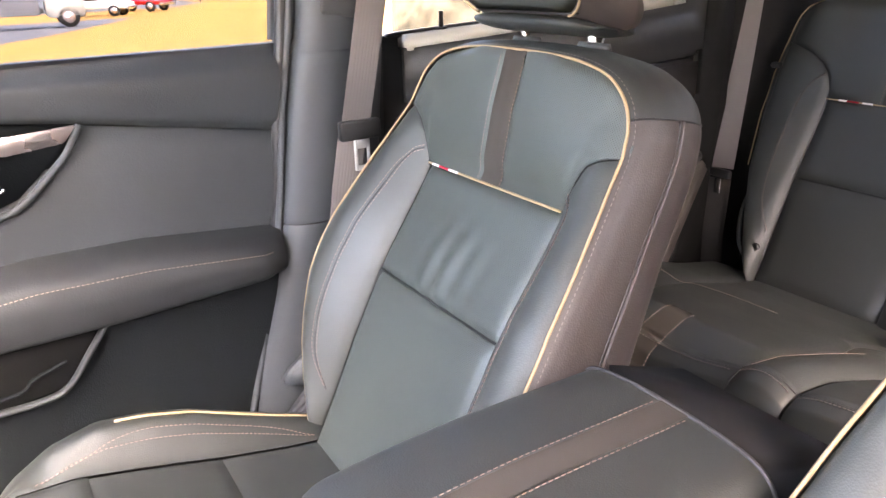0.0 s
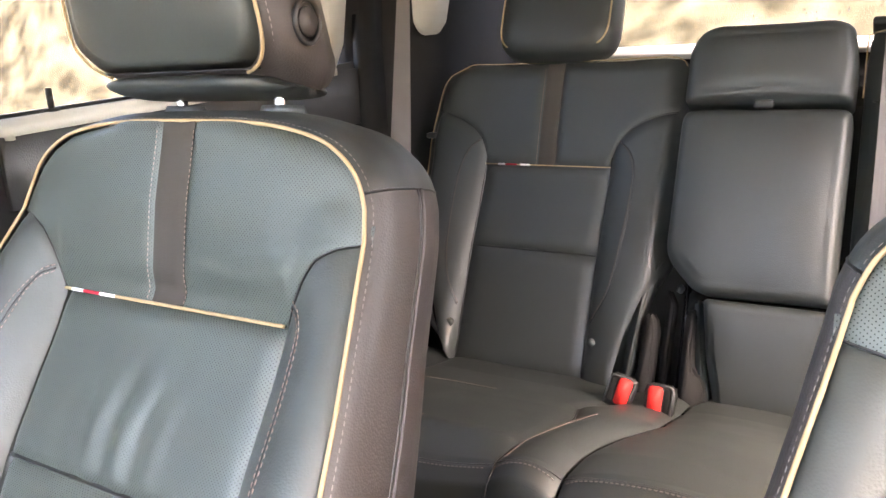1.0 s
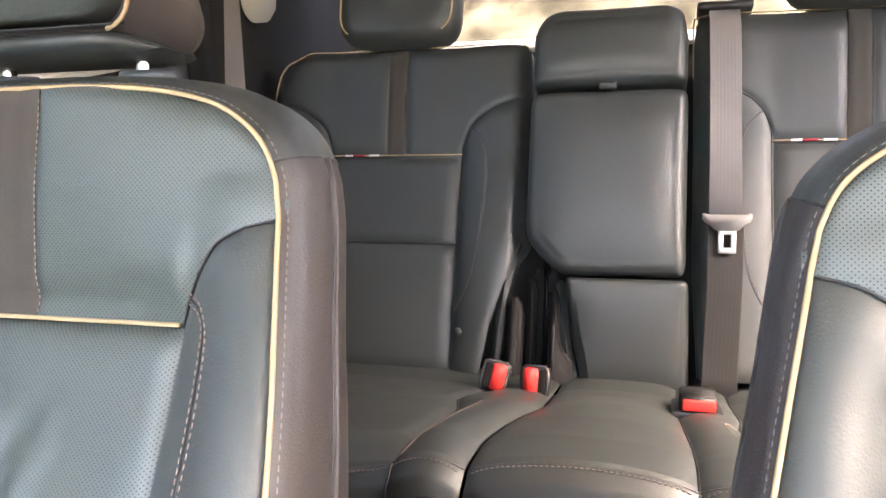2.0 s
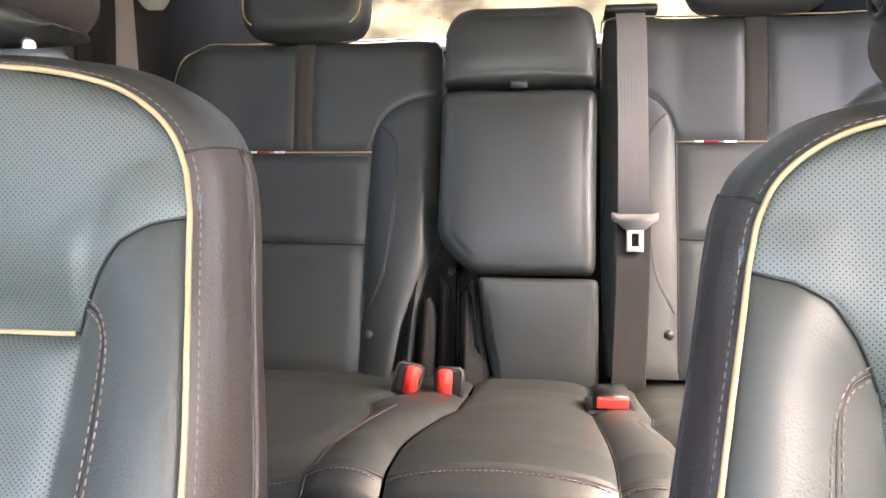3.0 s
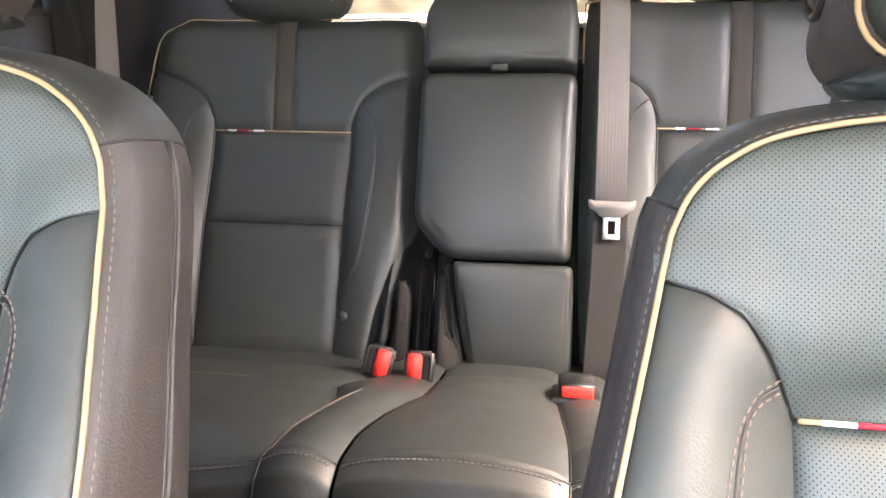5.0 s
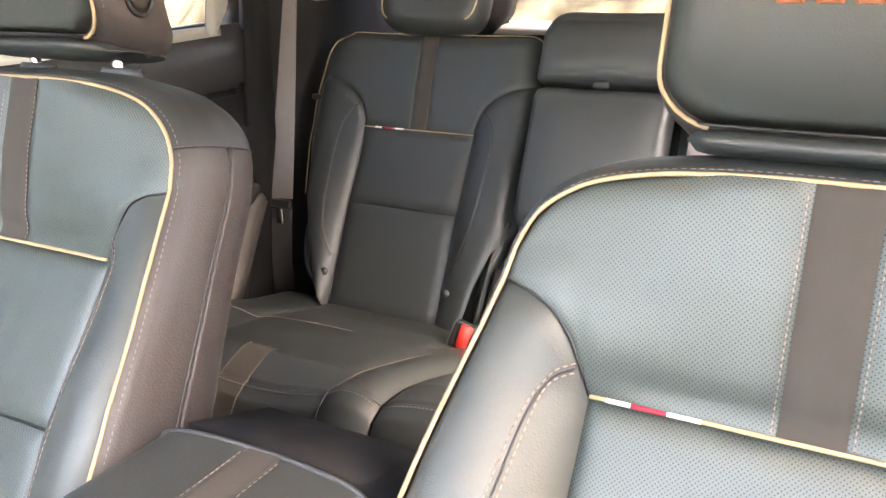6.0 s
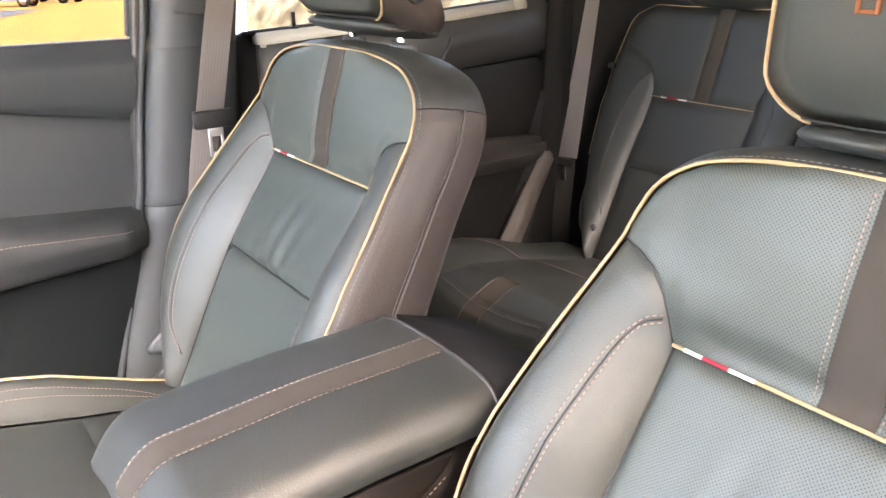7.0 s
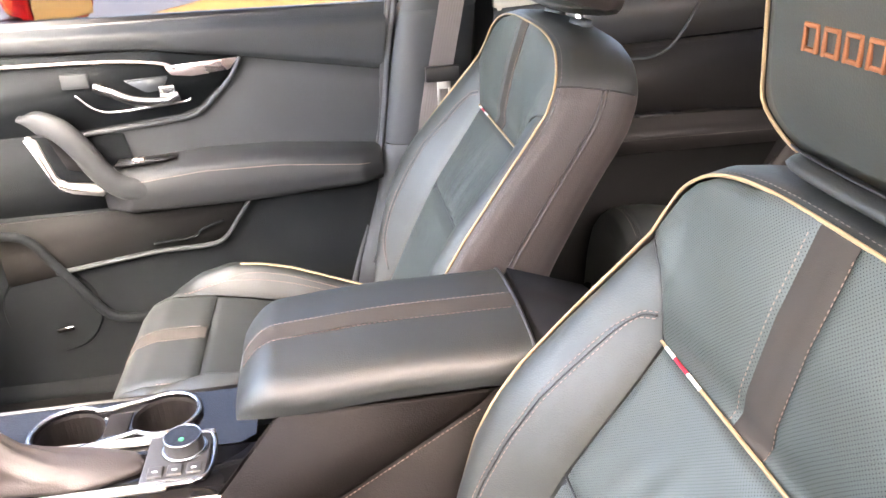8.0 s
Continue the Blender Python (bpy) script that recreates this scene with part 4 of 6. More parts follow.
def buckle(x, y, z, turn, tip, roll, side, label):
    """A belt buckle on a stalk: red button to one side of its face, tongue slot to the other."""
    b = thing("belt_buckle", label, "belt buckle", (x, y, z), "belt buckles")
    b.rotation_euler = (radians(tip), radians(roll), radians(turn))
    part("housing", prism([(-0.021, -0.03), (0.021, -0.03), (0.0235, 0.018), (0.019, 0.027), (-0.019, 0.027), (-0.0235, 0.018)], "y", -0.013, 0.013, 0.004, 3), BLACK, b, "black plastic housing")
    part("release_button", prism([(-0.0105, -0.021), (0.0105, -0.021), (0.0115, 0.018), (0.0080, 0.0215), (-0.0080, 0.0215), (-0.0115, 0.018)], "y", -0.0180, -0.010, 0.002, 2), RED, b, "red release button").location = (side * 0.0055, 0, 0.001)
    part("slot", rounded(0.0085, 0.004, 0.038, 0.001, (-side * 0.0125, -0.0128, 0.001)), VOID, b)
    part("slot_rim", tube([(-side * 0.0195, -0.0138, -0.023), (-side * 0.0200, -0.0138, 0.018), (-side * 0.016, -0.0138, 0.0235), (side * 0.014, -0.0138, 0.0245)], 0.0013, 6), PILLAR, b, "grey rim")
    part("face_rim", tube([(-side * 0.0195, -0.0138, -0.0245), (side * 0.0185, -0.0138, -0.0245), (side * 0.0190, -0.0138, 0.018)], 0.0012, 6), PLASTIC, b)
    part("stalk", rounded(0.026, 0.014, 0.10, 0.004, (0, 0.004, -0.06)), BLACK, b)
    return b


buckle(-0.158, 1.206, 0.683, 4, -24, 14, 1, "black belt buckle with red button between rear seats")
buckle(-0.093, 1.200, 0.681, 0, -24, 0, -1, "black belt buckle with red button between rear seats")


def sunk_buckle():
    """A buckle lying in a pocket of the cushion, its red button to the front."""
    b = thing("belt_buckle", "black belt buckle with red button sunk in the bench", "belt buckle", (0.142, 1.130, 0.702), "belt buckles")
    b.rotation_euler = (radians(-12), 0, 0)
    part("housing", prism([(-0.024, -0.012), (0.036, -0.012), (0.038, 0.010), (0.030, 0.0145), (-0.018, 0.0135), (-0.024, 0.009)], "x", -0.0245, 0.0245, 0.004, 3), BLACK, b, "black plastic housing")
    part("release_button", rounded(0.043, 0.008, 0.0150, 0.0025, (0.001, -0.0235, -0.0005)), RED, b, "red release button")
    part("pocket", rounded(0.068, 0.078, 0.010, 0.004, (0.0, 0.012, -0.014)), BLACK, b)


sunk_buckle()


def hinge_covers():
    """The gap of the bench: a black channel with a rail in it, between two upright plastic covers."""
    h = thing("hinge_bracket", "black plastic hinge bracket in the gap of the bench", "bracket")

    def upright(name, pts, d0, d1, mat, r=0.004, label=""):
        bm = prism([(x, v) for x, v in pts], "y", -d1, -d0, r, 3)
        bmesh.ops.transform(bm, matrix=tipped(0, 0, 0), verts=bm.verts)
        return part(name, bm, mat, h, label)
    # back of the channel, its deep shade painted on
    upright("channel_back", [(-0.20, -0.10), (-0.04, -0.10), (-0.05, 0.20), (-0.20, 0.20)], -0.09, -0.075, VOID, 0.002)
    # curved side flange of the outer seat
    upright("side_flange", [(-0.186, -0.055), (-0.178, -0.062), (-0.170, -0.03), (-0.164, 0.06), (-0.150, 0.125), (-0.140, 0.160), (-0.148, 0.158), (-0.168, 0.125), (-0.180, 0.06), (-0.187, -0.01)], -0.03, 0.012, LEATHER, 0.004, "curved black seat flange")
    upright("left_cover", [(-0.166, -0.12), (-0.136, -0.12), (-0.134, 0.035), (-0.140, 0.062), (-0.150, 0.070), (-0.158, 0.055), (-0.160, -0.045), (-0.170, -0.060)], -0.02, 0.022, SHADE, 0.006, "black hinge cover")
    upright("left_rail", [(-0.131, -0.12), (-0.116, -0.12), (-0.114, 0.085), (-0.126, 0.112), (-0.136, 0.104), (-0.130, 0.088)], -0.05, -0.012, SHADE, 0.004, "black upright rail")
    upright("right_rail", [(-0.104, -0.12), (-0.096, -0.12), (-0.096, 0.118), (-0.100, 0.150), (-0.106, 0.150), (-0.106, 0.10)], -0.06, -0.030, GLOSS, 0.003, "glossy black rail")
    upright("latch_hook", [(-0.117, 0.106), (-0.107, 0.110), (-0.108, 0.122), (-0.114, 0.124), (-0.120, 0.116)], -0.04, -0.016, PILLAR, 0.003, "grey latch hook")
    upright("right_ear", [(-0.094, 0.075), (-0.070, 0.096), (-0.068, 0.112), (-0.080, 0.118), (-0.094, 0.112)], -0.045, -0.008, SHADE, 0.004)
    upright("right_cover", [(-0.090, -0.12), (-0.046, -0.12), (-0.046, -0.045), (-0.052, -0.030), (-0.066, -0.020), (-0.070, 0.005), (-0.072, 0.075), (-0.082, 0.085), (-0.090, 0.070)], -0.02, 0.020, SHADE, 0.006, "black stepped hinge cover")


hinge_covers()


def side_belt(pts, across, label, low, low_mat):
    b = thing("seat_belt", label, "seat belt", group="seat belts")
    part("webbing", strap(pts, 0.047, across), WEB, b, "grey belt webbing")
    part("lower_webbing", strap(low, 0.047, across), low_mat, b)
    return b


front_belt = side_belt([(-0.655, 0.60, 1.52), (-0.658, 0.565, 1.35), (-0.660, 0.538, 1.232), (-0.662, 0.500, 1.055)], (0, 1, -0.15),
                       "grey webbing front seat belt beside the pillar", [(-0.664, 0.492, 1.03), (-0.67, 0.478, 0.95), (-0.675, 0.44, 0.70), (-0.66, 0.43, 0.50)], WEB)
part("tongue_grip", rounded(0.014, 0.068, 0.030, 0.004, (-0.658, 0.503, 1.043), 3), BLACK, front_belt, "black belt tongue grip")
bm = bmesh.new()
for dy, dz, sy, sz in ((-0.0105, 0, 0.006, 0.050), (0.0105, 0, 0.006, 0.050), (0, 0.017, 0.024, 0.016), (0, -0.021, 0.024, 0.008)):
    rounded(0.003, sy, sz, 0.0012, (-0.656, 0.504 + dy, 1.005 + dz), 1, bm=bm)
part("tongue_plate", bm, TONGUE, front_belt, "bright slotted latch plate")
rear_belt = side_belt([(-0.704, 1.50, 1.56), (-0.697, 1.45, 1.32), (-0.684, 1.406, 1.074), (-0.672, 1.362, 0.842)], (1, 0.35, 0),
                      "grey webbing rear seat belt by the side trim", [(-0.672, 1.358, 0.82), (-0.672, 1.35, 0.70), (-0.66, 1.34, 0.56)], SHADED_WEB)
part("tongue_grip", rounded(0.054, 0.012, 0.018, 0.004, (-0.672, 1.356, 0.832), 3), BLACK, rear_belt, "black belt tongue grip")
part("tongue_plate", rounded(0.016, 0.004, 0.034, 0.0018, (-0.672, 1.350, 0.805), 2), CHROME, rear_belt, "metal latch plate")


# ---- console ----
def console():
    c = thing("centre_console", "black padded centre console between the front seats", "console")
    half_l, half_r = 0.108, 0.110

    smooth_prof = spline([(a, b, 0) for a, b in [(-half_l - 0.004, 0.858), (-half_l - 0.006, 0.872), (-half_l + 0.002, 0.889), (-half_l + 0.02, 0.8985), (-0.05, 0.9035), (0, 0.905), (0.05, 0.9035), (half_r - 0.022, 0.8985), (half_r - 0.004, 0.888), (half_r + 0.004, 0.872), (half_r + 0.002, 0.857)]], 24)

    def lid_pt(s, q):
        """s across from the passenger's to the driver's side, over the top; q from front to rear."""
        x, z, _ = smooth_prof[min(len(smooth_prof) - 1, int(round(s * (len(smooth_prof) - 1))))]
        y = 0.146 + 0.334 * q ** 1.35
        nose = (1 - min(1.0, (y - 0.146) / 0.05)) ** 2.2
        x *= 1 - 0.16 * nose - 0.05 * (1 - soft((y - 0.148) / 0.10))
        z = z - nose * 0.040 * (z - 0.84) / 0.065 - 0.010 * (1 - soft((y - 0.148) / 0.2))
        return Vector((x, y, z))
    lid = part("armrest_lid", sheet(lid_pt, 120, 60), LEATHER, c, "padded black leather armrest lid")
    part("lid_underside", prism([(0.155, 0.845), (0.485, 0.845), (0.485, 0.868), (0.165, 0.868)], "x", -half_l + 0.008, half_r - 0.008, 0.004), PLASTIC, c)
    front = bmesh.new()
    ring = [front.verts.new(lid_pt(k / 40, 0.0)) for k in range(41)]
    cen = front.verts.new((0, 0.149, 0.855))
    for a, b in zip(ring, ring[1:]):
        front.faces.new((a, b, cen))
    part("lid_nose", front, LEATHER, c)

    def top(x, y):
        s = (x + half_l) / (half_l + half_r)
        best = min((lid_pt(k / 200, max(0.0, (y - 0.146) / 0.334) ** (1 / 1.35)) for k in range(60, 141)), key=lambda p: abs(p.x - x))
        return best.z
    part("stripe", sheet(lambda s, q: Vector((-0.0065 + 0.031 * s, 0.150 + 0.33 * q, top(0, 0.150 + 0.33 * q) + 0.0012)), 4, 40), STRIPE, lid, "charcoal suede stripe")
    for x in (-0.0095, 0.0275):
        part("stitching", stitches([Vector((x, 0.152 + 0.327 * k / 60, top(0, 0.152 + 0.327 * k / 60) + 0.0012)) for k in range(61)]), THREAD, lid, "pale thread stitching")
    part("rear_cap", prism([(0.482, 0.904), (0.60, 0.862), (0.625, 0.84), (0.64, 0.60), (0.482, 0.60)], "x", -0.100, 0.104, 0.012, 3), SHADE, c, "black rear console cap")
    part("lid_gap", tube([lid_pt(k / 30, 1.0) + Vector((0, 0.001, 0.0005)) for k in range(31)], 0.0022, 6), PLASTIC, c)
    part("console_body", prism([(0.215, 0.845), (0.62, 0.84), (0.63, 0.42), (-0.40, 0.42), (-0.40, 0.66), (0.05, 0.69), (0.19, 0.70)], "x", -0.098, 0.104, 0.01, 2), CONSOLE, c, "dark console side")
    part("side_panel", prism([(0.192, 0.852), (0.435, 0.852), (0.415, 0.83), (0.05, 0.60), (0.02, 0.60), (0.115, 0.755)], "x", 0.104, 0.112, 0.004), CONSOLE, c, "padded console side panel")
    part("side_stitching", stitches([Vector((0.1135, 0.415 - 0.36 * k / 40, 0.828 - 0.225 * k / 40)) for k in range(41)]), THREAD, c)
    # deck with cup holders and gear lever
    def holed(x0, x1, y0, y1, cx, cy, r, z, floor_z):
        """A rectangle of the deck with a cup well let into it."""
        bm = bmesh.new()
        n = 40
        rows = [[], [], [], [], []]
        for i in range(n):
            a = 6.2832 * i / n
            c, t = math.cos(a), math.sin(a)
            k = min((x1 - cx) / c if c > 1e-6 else 9, (x0 - cx) / c if c < -1e-6 else 9, (y1 - cy) / t if t > 1e-6 else 9, (y0 - cy) / t if t < -1e-6 else 9)
            rows[0].append(bm.verts.new((cx + k * c, cy + k * t, z)))
            for row, rr, zz in ((1, r, z), (2, r - 0.002, z - 0.004), (3, r - 0.006, floor_z + 0.006), (4, r - 0.012, floor_z)):
                rows[row].append(bm.verts.new((cx + rr * c, cy + rr * t, zz)))
        for A, B in zip(rows, rows[1:]):
            for i in range(n):
                bm.faces.new((A[i], A[(i + 1) % n], B[(i + 1) % n], B[i]))
        bm.faces.new(rows[4])
        bmesh.ops.recalc_face_normals(bm, faces=bm.faces)
        for f in bm.faces:
            if f.calc_center_median().z < z - 0.001:
                f.material_index = 1
        return bm
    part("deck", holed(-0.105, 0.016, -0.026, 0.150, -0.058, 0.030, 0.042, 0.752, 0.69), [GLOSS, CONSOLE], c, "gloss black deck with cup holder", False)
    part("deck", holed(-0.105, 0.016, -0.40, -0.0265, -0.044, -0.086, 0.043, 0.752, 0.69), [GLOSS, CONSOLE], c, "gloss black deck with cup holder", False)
    part("deck_edge", prism([(0.0165, -0.40), (0.112, -0.40), (0.112, 0.135), (0.106, 0.21), (0.0165, 0.21)], "z", 0.71, 0.752, 0.003), GLOSS, c, "gloss black deck")
    part("deck_side", prism([(-0.112, -0.40), (-0.1055, -0.40), (-0.1055, 0.150), (-0.112, 0.150)], "z", 0.70, 0.754, 0.002), BLACK, c)
    part("cup_bridge", rounded(0.05, 0.030, 0.004, 0.0015, (-0.050, -0.028, 0.7515)), CONSOLE, c)
    loop = [(-0.058 + 0.044 * math.cos(radians(a)), 0.030 + 0.044 * math.sin(radians(a)), 0.757) for a in range(-40, 221, 12)]
    loop += [(-0.044 + 0.046 * math.cos(radians(a)), -0.086 + 0.046 * math.sin(radians(a)), 0.757) for a in range(140, 401, 12)]
    part("cup_holder_ring", tube(loop, 0.0042, 8, True), CHROME, c, "chrome cup holder ring")
    part("gear_frame", tube(spline([(-0.005, -0.20, 0.756), (-0.004, 0.03, 0.756), (-0.004, 0.085, 0.757), (0.004, 0.099, 0.757), (0.035, 0.103, 0.757), (0.068, 0.101, 0.757), (0.081, 0.088, 0.757), (0.085, 0.05, 0.757), (0.085, -0.20, 0.756)], 8), 0.0036, 8), CHROME, c, "chrome gear selector frame")
    part("gear_trim", rounded(0.014, 0.31, 0.006, 0.0025, (-0.006, -0.055, 0.756), 2, pose(0, 0, 0, 0, 0, -1)), TONGUE, c, "satin silver gear trim")
    part("gear_trim", rounded(0.014, 0.28, 0.006, 0.0025, (0.084, -0.085, 0.756), 2), TONGUE, c, "satin silver gear trim")
    part("selector_plate", rounded(0.085, 0.075, 0.008, 0.003, (0.038, 0.060, 0.756)), PLASTIC, c, "dark grey button plate")
    knob = part("mode_knob", disc((0.026, 0.068, 0.769), 0.0235, 0.022, "z", 40, r2=0.0218), PLASTIC, c, "round black drive knob", False)
    part("knob_light", disc((0.034, 0.068, 0.7805), 0.0032, 0.001, "z", 12), GREEN, knob, "green indicator")
    part("knob_ring", tube([(0.026 + 0.0245 * math.cos(a), 0.068 + 0.0245 * math.sin(a), 0.762) for a in [6.2832 * i / 28 for i in range(28)]], 0.003, 6, True), CHROME, knob, "chrome ring")
    part("knob_rim", tube([(0.026 + 0.0212 * math.cos(a), 0.068 + 0.0212 * math.sin(a), 0.7795) for a in [6.2832 * i / 36 for i in range(36)]], 0.0014, 6, True), CHROME, knob, "thin chrome rim")
    part("knob_face", disc((0.026, 0.068, 0.7798), 0.0200, 0.0010, "z", 36), GLOSS, knob, "glossy black knob face", False)
    boot = loft([[Vector((0.038 + (w + 0.0022 * math.sin(5 * a + 900 * z)) * math.cos(a) * 0.9, yc + (l + 0.003 * math.sin(7 * a + 700 * z)) * math.sin(a), z)) for a in [6.2832 * i / 48 for i in range(48)]] for w, l, yc, z in ((0.040, 0.092, -0.066, 0.754), (0.040, 0.089, -0.068, 0.760), (0.037, 0.080, -0.074, 0.765), (0.034, 0.070, -0.082, 0.770), (0.030, 0.056, -0.096, 0.775), (0.025, 0.040, -0.115, 0.784), (0.019, 0.026, -0.134, 0.800), (0.014, 0.018, -0.148, 0.826))])
    part("gear_boot", boot, SIDE, c, "dark leather gear boot")
    part("gear_knob", rounded(0.042, 0.06, 0.05, 0.018, (0.038, -0.165, 0.85), 3), BLACK, c, "black gear knob")
    for k in range(3):
        b = part("console_button", rounded(0.018, 0.018, 0.004, 0.002, (0.065, 0.040 + 0.022 * k, 0.7615)), PLASTIC, c, "dark grey button")
        part("button_mark", rounded(0.0022, 0.006, 0.0008, 0.0003, (0.0665, 0.040 + 0.022 * k, 0.7638), 1), WHITE, b, "small white mark")
    return c


console()


# ---- front passenger door ----
def door_groove(y):
    return interp(y, [(-0.9, 1.120), (-0.31, 1.117), (-0.06, 1.111), (0.123, 1.089), (0.28, 1.064), (0.40, 1.045)])


def sill_z(y):
    return interp(y, [(-0.9, 1.158), (-0.3, 1.160), (0.0, 1.163), (0.2, 1.167), (0.41, 1.170)])


def arm_top(y):
    return interp(y, [(-0.9, 0.90), (-0.2, 0.895), (-0.117, 0.899), (0.028, 0.914), (0.173, 0.913), (0.363, 0.896), (0.41, 0.89)])


def arm_low(y):
    return interp(y, [(-0.9, 0.80), (-0.19, 0.808), (0.118, 0.815), (0.341, 0.828), (0.41, 0.834)])


def door_front():
    d = thing("door_1", "grey and black front passenger door trim, closed", "car door", kind="structure")

    def strip(name, lo, hi, prof, y0, y1, mat, label="", nu=40, nv=14):
        def fn(s, q):
            y = y0 + (y1 - y0) * s
            a, b = lo(y), hi(y)
            z = a + (b - a) * q
            y = min(y, interp(z, [(0.85, 0.362), (0.96, 0.376), (1.05, 0.389), (1.17, 0.405)]) + 0.002)
            return Vector((prof(y, q), y, z))
        return part(name, sheet(fn, nu, nv), mat, d, label)
    Y0, Y1 = -0.90, 0.405
    strip("upper_trim", door_groove, sill_z, lambda y, q: -0.722 + 0.018 * math.sin(min(1, q * 1.15) * 3.1416 * 0.75) - 0.028 * soft((q - 0.72) / 0.28) - 0.012 * (1 - soft(q / 0.12)), Y0, Y1, DOORSOFT, "soft grey upper door trim")
    strip("window_seal", lambda y: sill_z(y) - 0.006, lambda y: sill_z(y) + 0.003, lambda y, q: -0.738 - 0.004 * q, Y0, Y1 + 0.01, BLACK, "black window seal", 10, 3)
    strip("insert_panel", lambda y: arm_top(y) - 0.01, lambda y: door_groove(y) - 0.002, lambda y, q: -0.728 + 0.010 * math.sin(q * 3.14) - 0.008 * soft((q - 0.9) / 0.1), Y0, Y1, DOORSOFT, "grey padded door insert")

    def arm(s, q):
        y = -0.175 + 0.552 * s
        k = soft((0.380 - y) / 0.05)
        zt, zb = arm_top(y), arm_low(y)
        zm = (zt + zb) / 2
        p = [(-0.726, zt + 0.004), (-0.708, zt + 0.001), (-0.690, zt - 0.003), (-0.672, zt - 0.010), (-0.659, zt - 0.022), (-0.653, zm), (-0.656, zm - 0.018), (-0.668, zb + 0.004), (-0.690, zb - 0.004), (-0.714, zb - 0.006)]
        f = q * (len(p) - 1)
        i = min(int(f), len(p) - 2)
        p0, p1, p2, p3 = p[max(0, i - 1)], p[i], p[i + 1], p[min(len(p) - 1, i + 2)]
        g = f - i
        x, z = (0.5 * (2 * b + (c - a) * g + (2 * a - 5 * b + 4 * c - e) * g * g + (3 * b - a - 3 * c + e) * g ** 3) for a, b, c, e in zip(p0, p1, p2, p3))
        x = -0.722 + (x + 0.722) * (0.55 + 0.45 * k) * (0.35 + 0.65 * soft((y + 0.175) / 0.06))
        return Vector((x, y, z))
    part("armrest", sheet(arm, 80, 30), DOORARM, d, "padded grey door armrest")
    part("armrest_stitching", stitches([arm(0.14 + 0.82 * k / 50, 0.46) + Vector((0.0010, 0, 0.0006)) for k in range(51)]), THREAD, d, "pale thread stitching")
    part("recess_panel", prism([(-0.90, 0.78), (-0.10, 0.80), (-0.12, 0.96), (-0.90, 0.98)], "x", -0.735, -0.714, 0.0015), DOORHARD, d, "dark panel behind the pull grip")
    part("switch_plate", prism([(-0.14, 0.902), (-0.06, 0.906), (-0.02, 0.914), (-0.14, 0.91)], "x", -0.715, -0.680, 0.003), BLACK, d)
    part("window_switch", rounded(0.016, 0.024, 0.010, 0.003, (-0.690, -0.095, 0.912)), SILVER, d, "small window switch")
    def lower(s, q):
        lo, hi = 0.42, 0.86
        z = lo + (hi - lo) * q
        y1 = interp(z, [(0.42, 0.235), (0.57, 0.296), (0.70, 0.345), (0.85, 0.395), (0.9, 0.402)])
        y = -0.90 + (y1 + 0.90) * s
        z = min(z, arm_low(y) + 0.004)
        return Vector((-0.700 - 0.010 * q, y, z))
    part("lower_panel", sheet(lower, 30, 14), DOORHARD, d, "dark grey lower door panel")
    # pocket with a bright lip
    lip = [p for p in spline([(-0.690, -0.30, 0.690), (-0.690, -0.102, 0.716), (-0.690, 0.0, 0.720), (-0.690, 0.040, 0.732), (-0.690, 0.075, 0.775), (-0.690, 0.110, 0.822)], 8)]
    part("pocket_lip", tube(lip, 0.007, 8, flat=0.6), DOORSOFT, d, "grey pocket lip")
    # flat near-black sheet; the pocket's inner shade is its colour
    part("pocket", prism([(-0.40, 0.665), (-0.10, 0.712), (0.035, 0.728), (0.072, 0.775), (0.100, 0.818), (-0.40, 0.80)], "x", -0.708, -0.697, 0.001), VOID, d, "map pocket with its shade as a black sheet")
    part("pocket_shelf", tube(spline([(-0.688, -0.10, 0.735), (-0.688, -0.02, 0.742), (-0.688, 0.0, 0.757), (-0.688, 0.045, 0.772)], 6), 0.003, 6), DOORHARD, d)
    # speaker hump and its small badge
    hump = spline([(-0.686, -0.40, 0.785), (-0.682, -0.338, 0.772), (-0.680, -0.30, 0.720), (-0.680, -0.25, 0.64), (-0.682, -0.21, 0.585), (-0.688, -0.15, 0.572), (-0.694, -0.05, 0.572)], 8)
    part("speaker_edge", tube(hump, 0.010, 10), DOORHARD, d)
    part("speaker_grille", disc((-0.7035, -0.33, 0.60), 0.10, 0.010, "x", 40, r2=0.094), DOORHARD, d, "dark round speaker grille", False)
    part("speaker_badge", rounded(0.004, 0.036, 0.010, 0.0015, (-0.690, -0.312, 0.560), 1, pose(0, 0, 0, 8)), CHROME, d, "small bright badge")
    # handle recess with trim
    bowl = [(-0.9, 1.118), (-0.06, 1.112), (0.118, 1.088), (0.098, 1.058), (0.066, 1.028), (0.035, 1.000), (-0.005, 0.986), (-0.20, 0.968), (-0.9, 0.95)]
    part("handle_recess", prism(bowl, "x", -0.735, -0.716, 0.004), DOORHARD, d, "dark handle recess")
    part("recess_rim", tube(spline([(-0.714, 0.122, 1.092), (-0.712, 0.100, 1.056), (-0.711, 0.068, 1.024), (-0.711, 0.036, 0.997), (-0.711, -0.005, 0.983), (-0.711, -0.20, 0.964)], 8), 0.005, 8), DOORSOFT, d)
    part("accent_trim", prism([(-0.02, 1.083), (0.118, 1.092), (0.100, 1.070), (0.03, 1.062), (-0.01, 1.066)], "x", -0.716, -0.709, 0.002), SILVER, d, "satin rose-silver accent trim")
